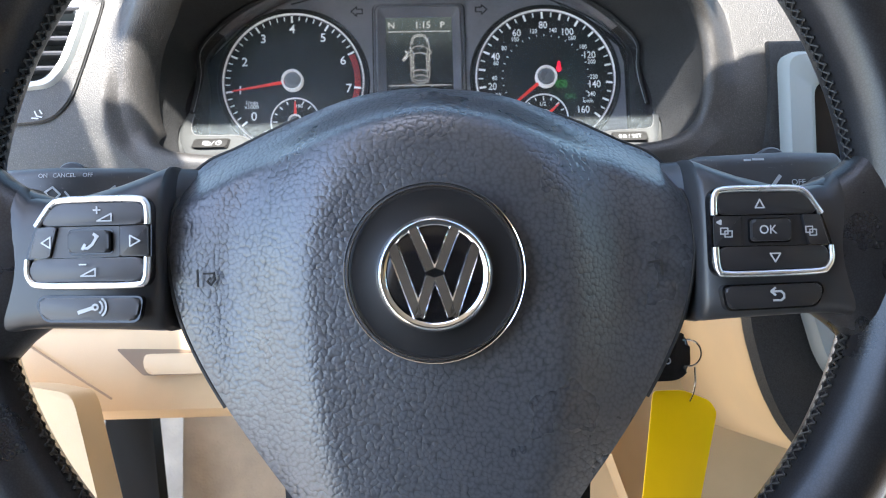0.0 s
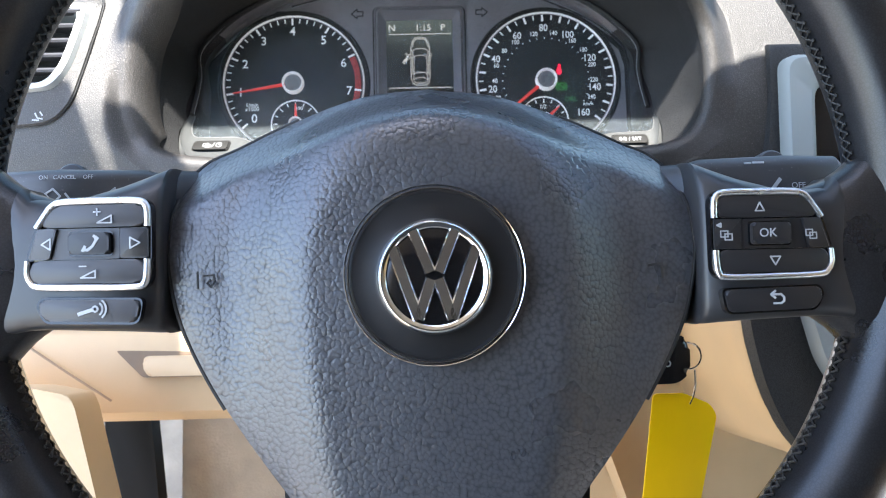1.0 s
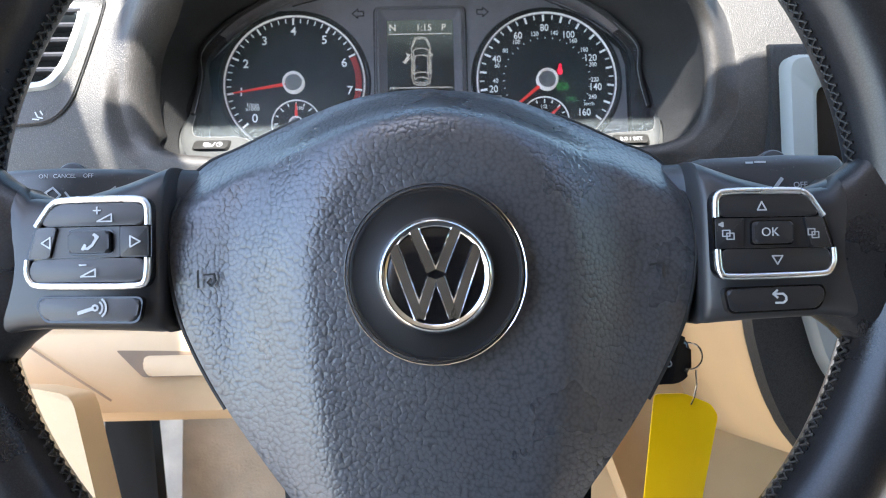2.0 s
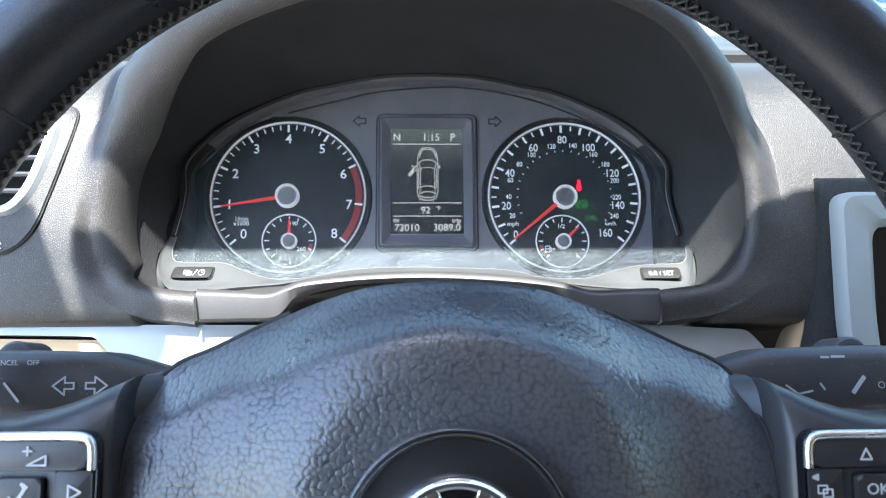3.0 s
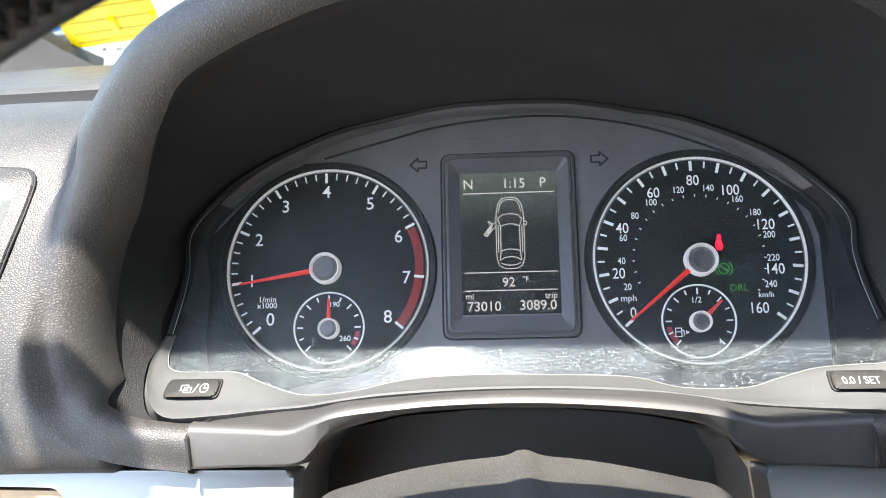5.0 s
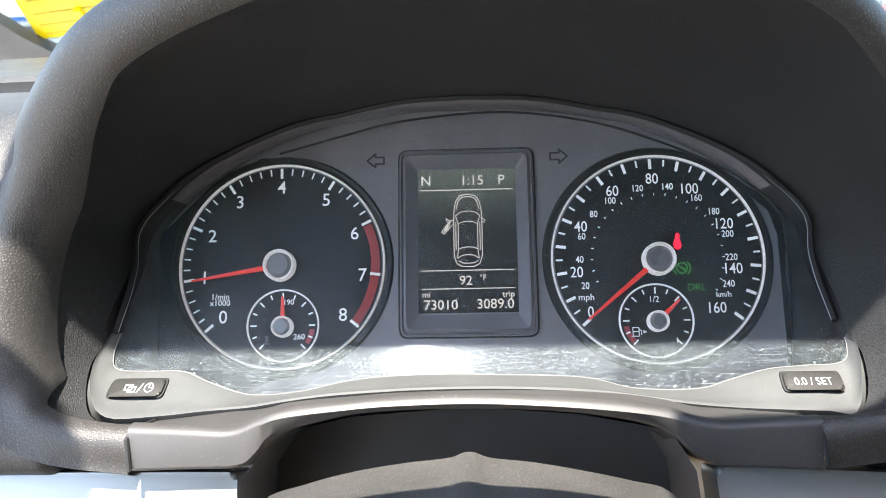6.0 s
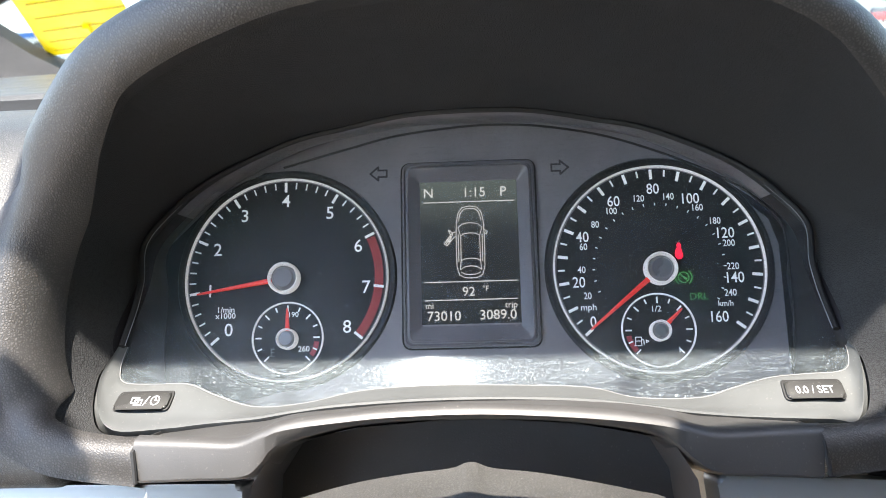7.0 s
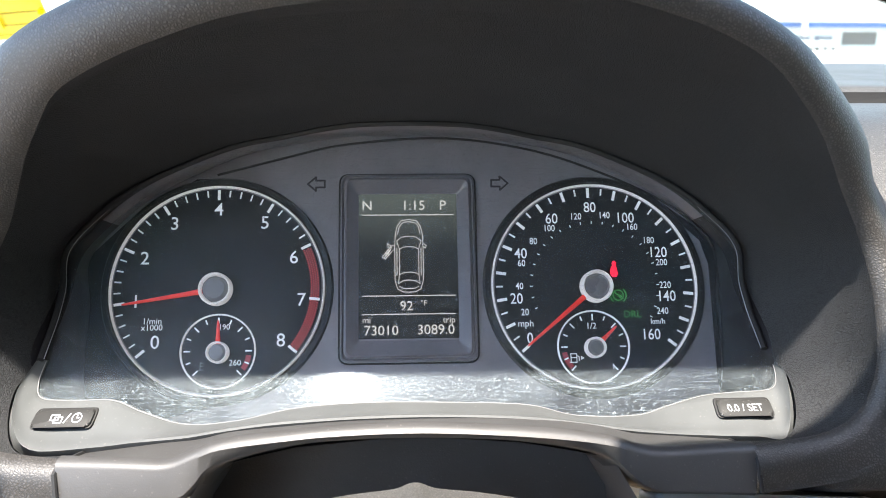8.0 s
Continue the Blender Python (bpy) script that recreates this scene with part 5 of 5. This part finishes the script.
world_part("header_shade", [(back.x - 0.178, back.y, 1.46), (back.x + 0.178, back.y, 1.46), (back.x + 0.178, -0.13, 1.46), (back.x - 0.178, -0.13, 1.46)], 0.03, M_ROOF, "unseen slab above the windscreen that shades the hood's upper lip", "roof")
# Unseen door panel and pane, added to limit light from the right.
world_part("door_panel", [(1.3, -2.3, 0.25), (1.3, 0.75, 0.25), (1.3, 0.75, 0.98), (1.3, -2.3, 0.98)], 0.05, M_TAN, "unseen tan passenger door panel below its window, blocks light", "door")
world_part("side_light_block", [(1.3, -2.3, 0.98), (1.3, -0.62, 0.98), (1.3, -0.72, 1.46), (1.3, -2.3, 1.46)], 0.05, M_TAN, "unseen tan panel that narrows the light from the passenger window", "wall")
pane = world_part("side_window", [(1.31, -0.62, 0.98), (1.31, 0.75, 0.98), (1.31, 0.2, 1.46), (1.31, -0.72, 1.46)], 0.004, M_SIDE_GLASS, "unseen passenger side window, tinted to dim the light", "window")
pane.visible_shadow = False
world_part("open_door", [(-0.74, 0.22, 0.32), (-1.72, -0.42, 0.32), (-1.72, -0.42, 1.0), (-0.74, 0.22, 1.0)], 0.06, M_TAN, "tan inner panel of the open driver door", "door")
# Unseen walls added to block light from behind the wheel.
world_part("rear_light_block", [(-0.5, -1.7, 0.25), (1.3, -1.7, 0.25), (1.3, -1.9, 1.46), (-0.5, -1.9, 1.46)], 0.05, M_CLOTH, "unseen dark wall that blocks light from behind", "wall")
world_part("quarter_light_block", [(-0.5, -1.8, 0.25), (-0.5, -1.0, 0.25), (-0.31, -1.0, 1.46), (-0.31, -1.8, 1.46)], 0.05, M_TAN, "unseen tan panel that blocks light behind the door opening", "wall")
world_part("pillar", [(1.22, 0.72, 1.05), (1.3, 0.62, 1.05), (1.2, -0.25, 1.46), (1.12, -0.2, 1.46)], 0.04, M_ROOF, "tan windscreen pillar", "pillar")
glass = world_part("windscreen", [(-0.7, 0.75, 1.0), (0.9, 0.75, 1.0), (0.8, -0.12, 1.5), (-0.6, -0.12, 1.5)], 0.004, M_GLASS, "raked clear windscreen", "windscreen")
glass.visible_shadow = False
# Unseen seat, made dark so that the wheel's chrome reflects darkness.
seat = thing("driver_seat", (0, -800, -300), "unseen driver seat, made dark for the chrome to reflect", "seat")
part("backrest", prism(rounded([(-250, -900), (250, -900), (220, -60), (-220, -60)], 60), -900, -1020, 30), M_CLOTH, seat)
part("headrest", prism(rounded([(-130, -30), (130, -30), (110, 110), (-110, 110)], 40), -930, -1020, 25), M_CLOTH, seat)
part("cushion", loft([[Vector((x, y, z)) for x, z in [(-250, -560), (-240, -470), (0, -480), (240, -470), (250, -560)]] for y in (-1000, -480)], caps=True), M_CLOTH, seat)

# ---- outside ----
M_ASPHALT = plain("pale_car_park_concrete", (0.36, 0.35, 0.33), 0.9, grain=0.6, size=0.02)
M_WALL = plain("white_painted_wall", (0.75, 0.75, 0.74), 0.7, grain=0.2, size=0.01)
M_BLUE = plain("blue_painted_fascia", (0.03, 0.16, 0.55), 0.5)
M_WINDOW = plain("dark_shop_glass", (0.05, 0.06, 0.07), 0.15)
M_CARR = plain("red_car_paint", (0.5, 0.03, 0.04), 0.25, coat=0.5)
M_CARW = plain("white_car_paint", (0.7, 0.7, 0.7), 0.25, coat=0.5)
g = bpy.data.meshes.new("ground")
g.from_pydata([(-800, -800, 0), (800, -800, 0), (800, 800, 0), (-800, 800, 0)], [], [(0, 1, 2, 3)])
g.materials.append(M_ASPHALT)
tagged(new("ground", g), "pale sunlit concrete of a car park", "ground", kind="structure")


def box(bm, x0, x1, y0, y1, z0, z1):
    m = Matrix.Translation(((x0 + x1) / 2, (y0 + y1) / 2, (z0 + z1) / 2)) @ Matrix.Diagonal((x1 - x0, y1 - y0, z1 - z0, 1))
    bmesh.ops.create_cube(bm, size=1, matrix=m)
    return bm


def outside_part(name, bm, material, parent, label="", bevel=0.0):
    if bevel:
        bmesh.ops.bevel(bm, geom=list(bm.edges), offset=bevel, segments=2, affect="EDGES")
    me = bpy.data.meshes.new(name)
    bm.to_mesh(me)
    bm.free()
    me.materials.append(material)
    ob = new(name, me)
    ob.parent = parent
    return tagged(ob, label) if label else ob


def showroom():
    b = tagged(new("showroom"), "white showroom building with a blue fascia", "building")
    b.location = (0, 90, 0)
    outside_part("wall", box(bmesh.new(), -90, 130, 0, 12, 0, 9), M_WALL, b)
    outside_part("fascia", box(bmesh.new(), -90, 130, -1.2, 0.1, 2.4, 2.9), M_BLUE, b, "blue fascia band")
    outside_part("canopy", box(bmesh.new(), -90, 130, -3, 0.1, 2.95, 3.3), M_WALL, b)
    for n in range(9):
        outside_part("window", box(bmesh.new(), -70 + n * 20, -66 + n * 20, -0.05, 0.1, 0.5, 1.9), M_WINDOW, b)
        outside_part("column", box(bmesh.new(), -76 + n * 20, -75.5 + n * 20, -2.8, -2.3, 0, 3), M_WALL, b)


showroom()


def parked_car(x, y, paint, label):
    c = tagged(new("parked_car"), label, "car", "cars in front of the showroom")
    rows = []
    for px, h0, h1, w in ((-2.2, 0.45, 0.75, 0.75), (-2.0, 0.3, 0.95, 0.86), (-1.0, 0.28, 1.0, 0.9), (1.2, 0.28, 0.95, 0.9), (2.0, 0.3, 0.8, 0.85), (2.2, 0.45, 0.65, 0.7)):
        rows.append([(px, -w, h0), (px, -w, (h0 + h1) / 2), (px, -w * 0.92, h1), (px, w * 0.92, h1), (px, w, (h0 + h1) / 2), (px, w, h0)])
    outside_part("body", loft(rows, around=True, caps=True), paint, c)
    rows = [[(px, -w, 0.95), (px * 0.8, -w * 0.8, h), (px * 0.8, w * 0.8, h), (px, w, 0.95)] for px, h, w in ((-1.7, 1.0, 0.82), (-1.1, 1.42, 0.8), (0.3, 1.45, 0.8), (1.1, 1.0, 0.82))]
    outside_part("cabin", loft(rows, around=True, caps=True), M_WINDOW, c, "dark glazed cabin")
    for wx in (-1.35, 1.35):
        for wy in (-0.85, 0.72):
            w = lathe([(0.01, 0), (0.2, 0), (0.31, 0.02), (0.33, 0.1), (0.31, 0.13), (0.01, 0.13)], wx, 0.33, 20)
            bmesh.ops.translate(w, verts=w.verts, vec=(0, wy, 0))
            outside_part("wheel", w, M_RUBBER, c)
    c.location, c.rotation_euler = (x, y, 0), (0, 0, radians(78))
    return c


for x, y, paint, label in ((38, 80, M_CARR, "red saloon car parked by the showroom"), (40.4, 80.5, M_CARW, "white saloon car parked by the showroom"), (43, 81, M_CARW, "white saloon car parked by the showroom"), (-38, 82, M_CARW, "white saloon car parked by the showroom")):
    parked_car(x, y, paint, label)
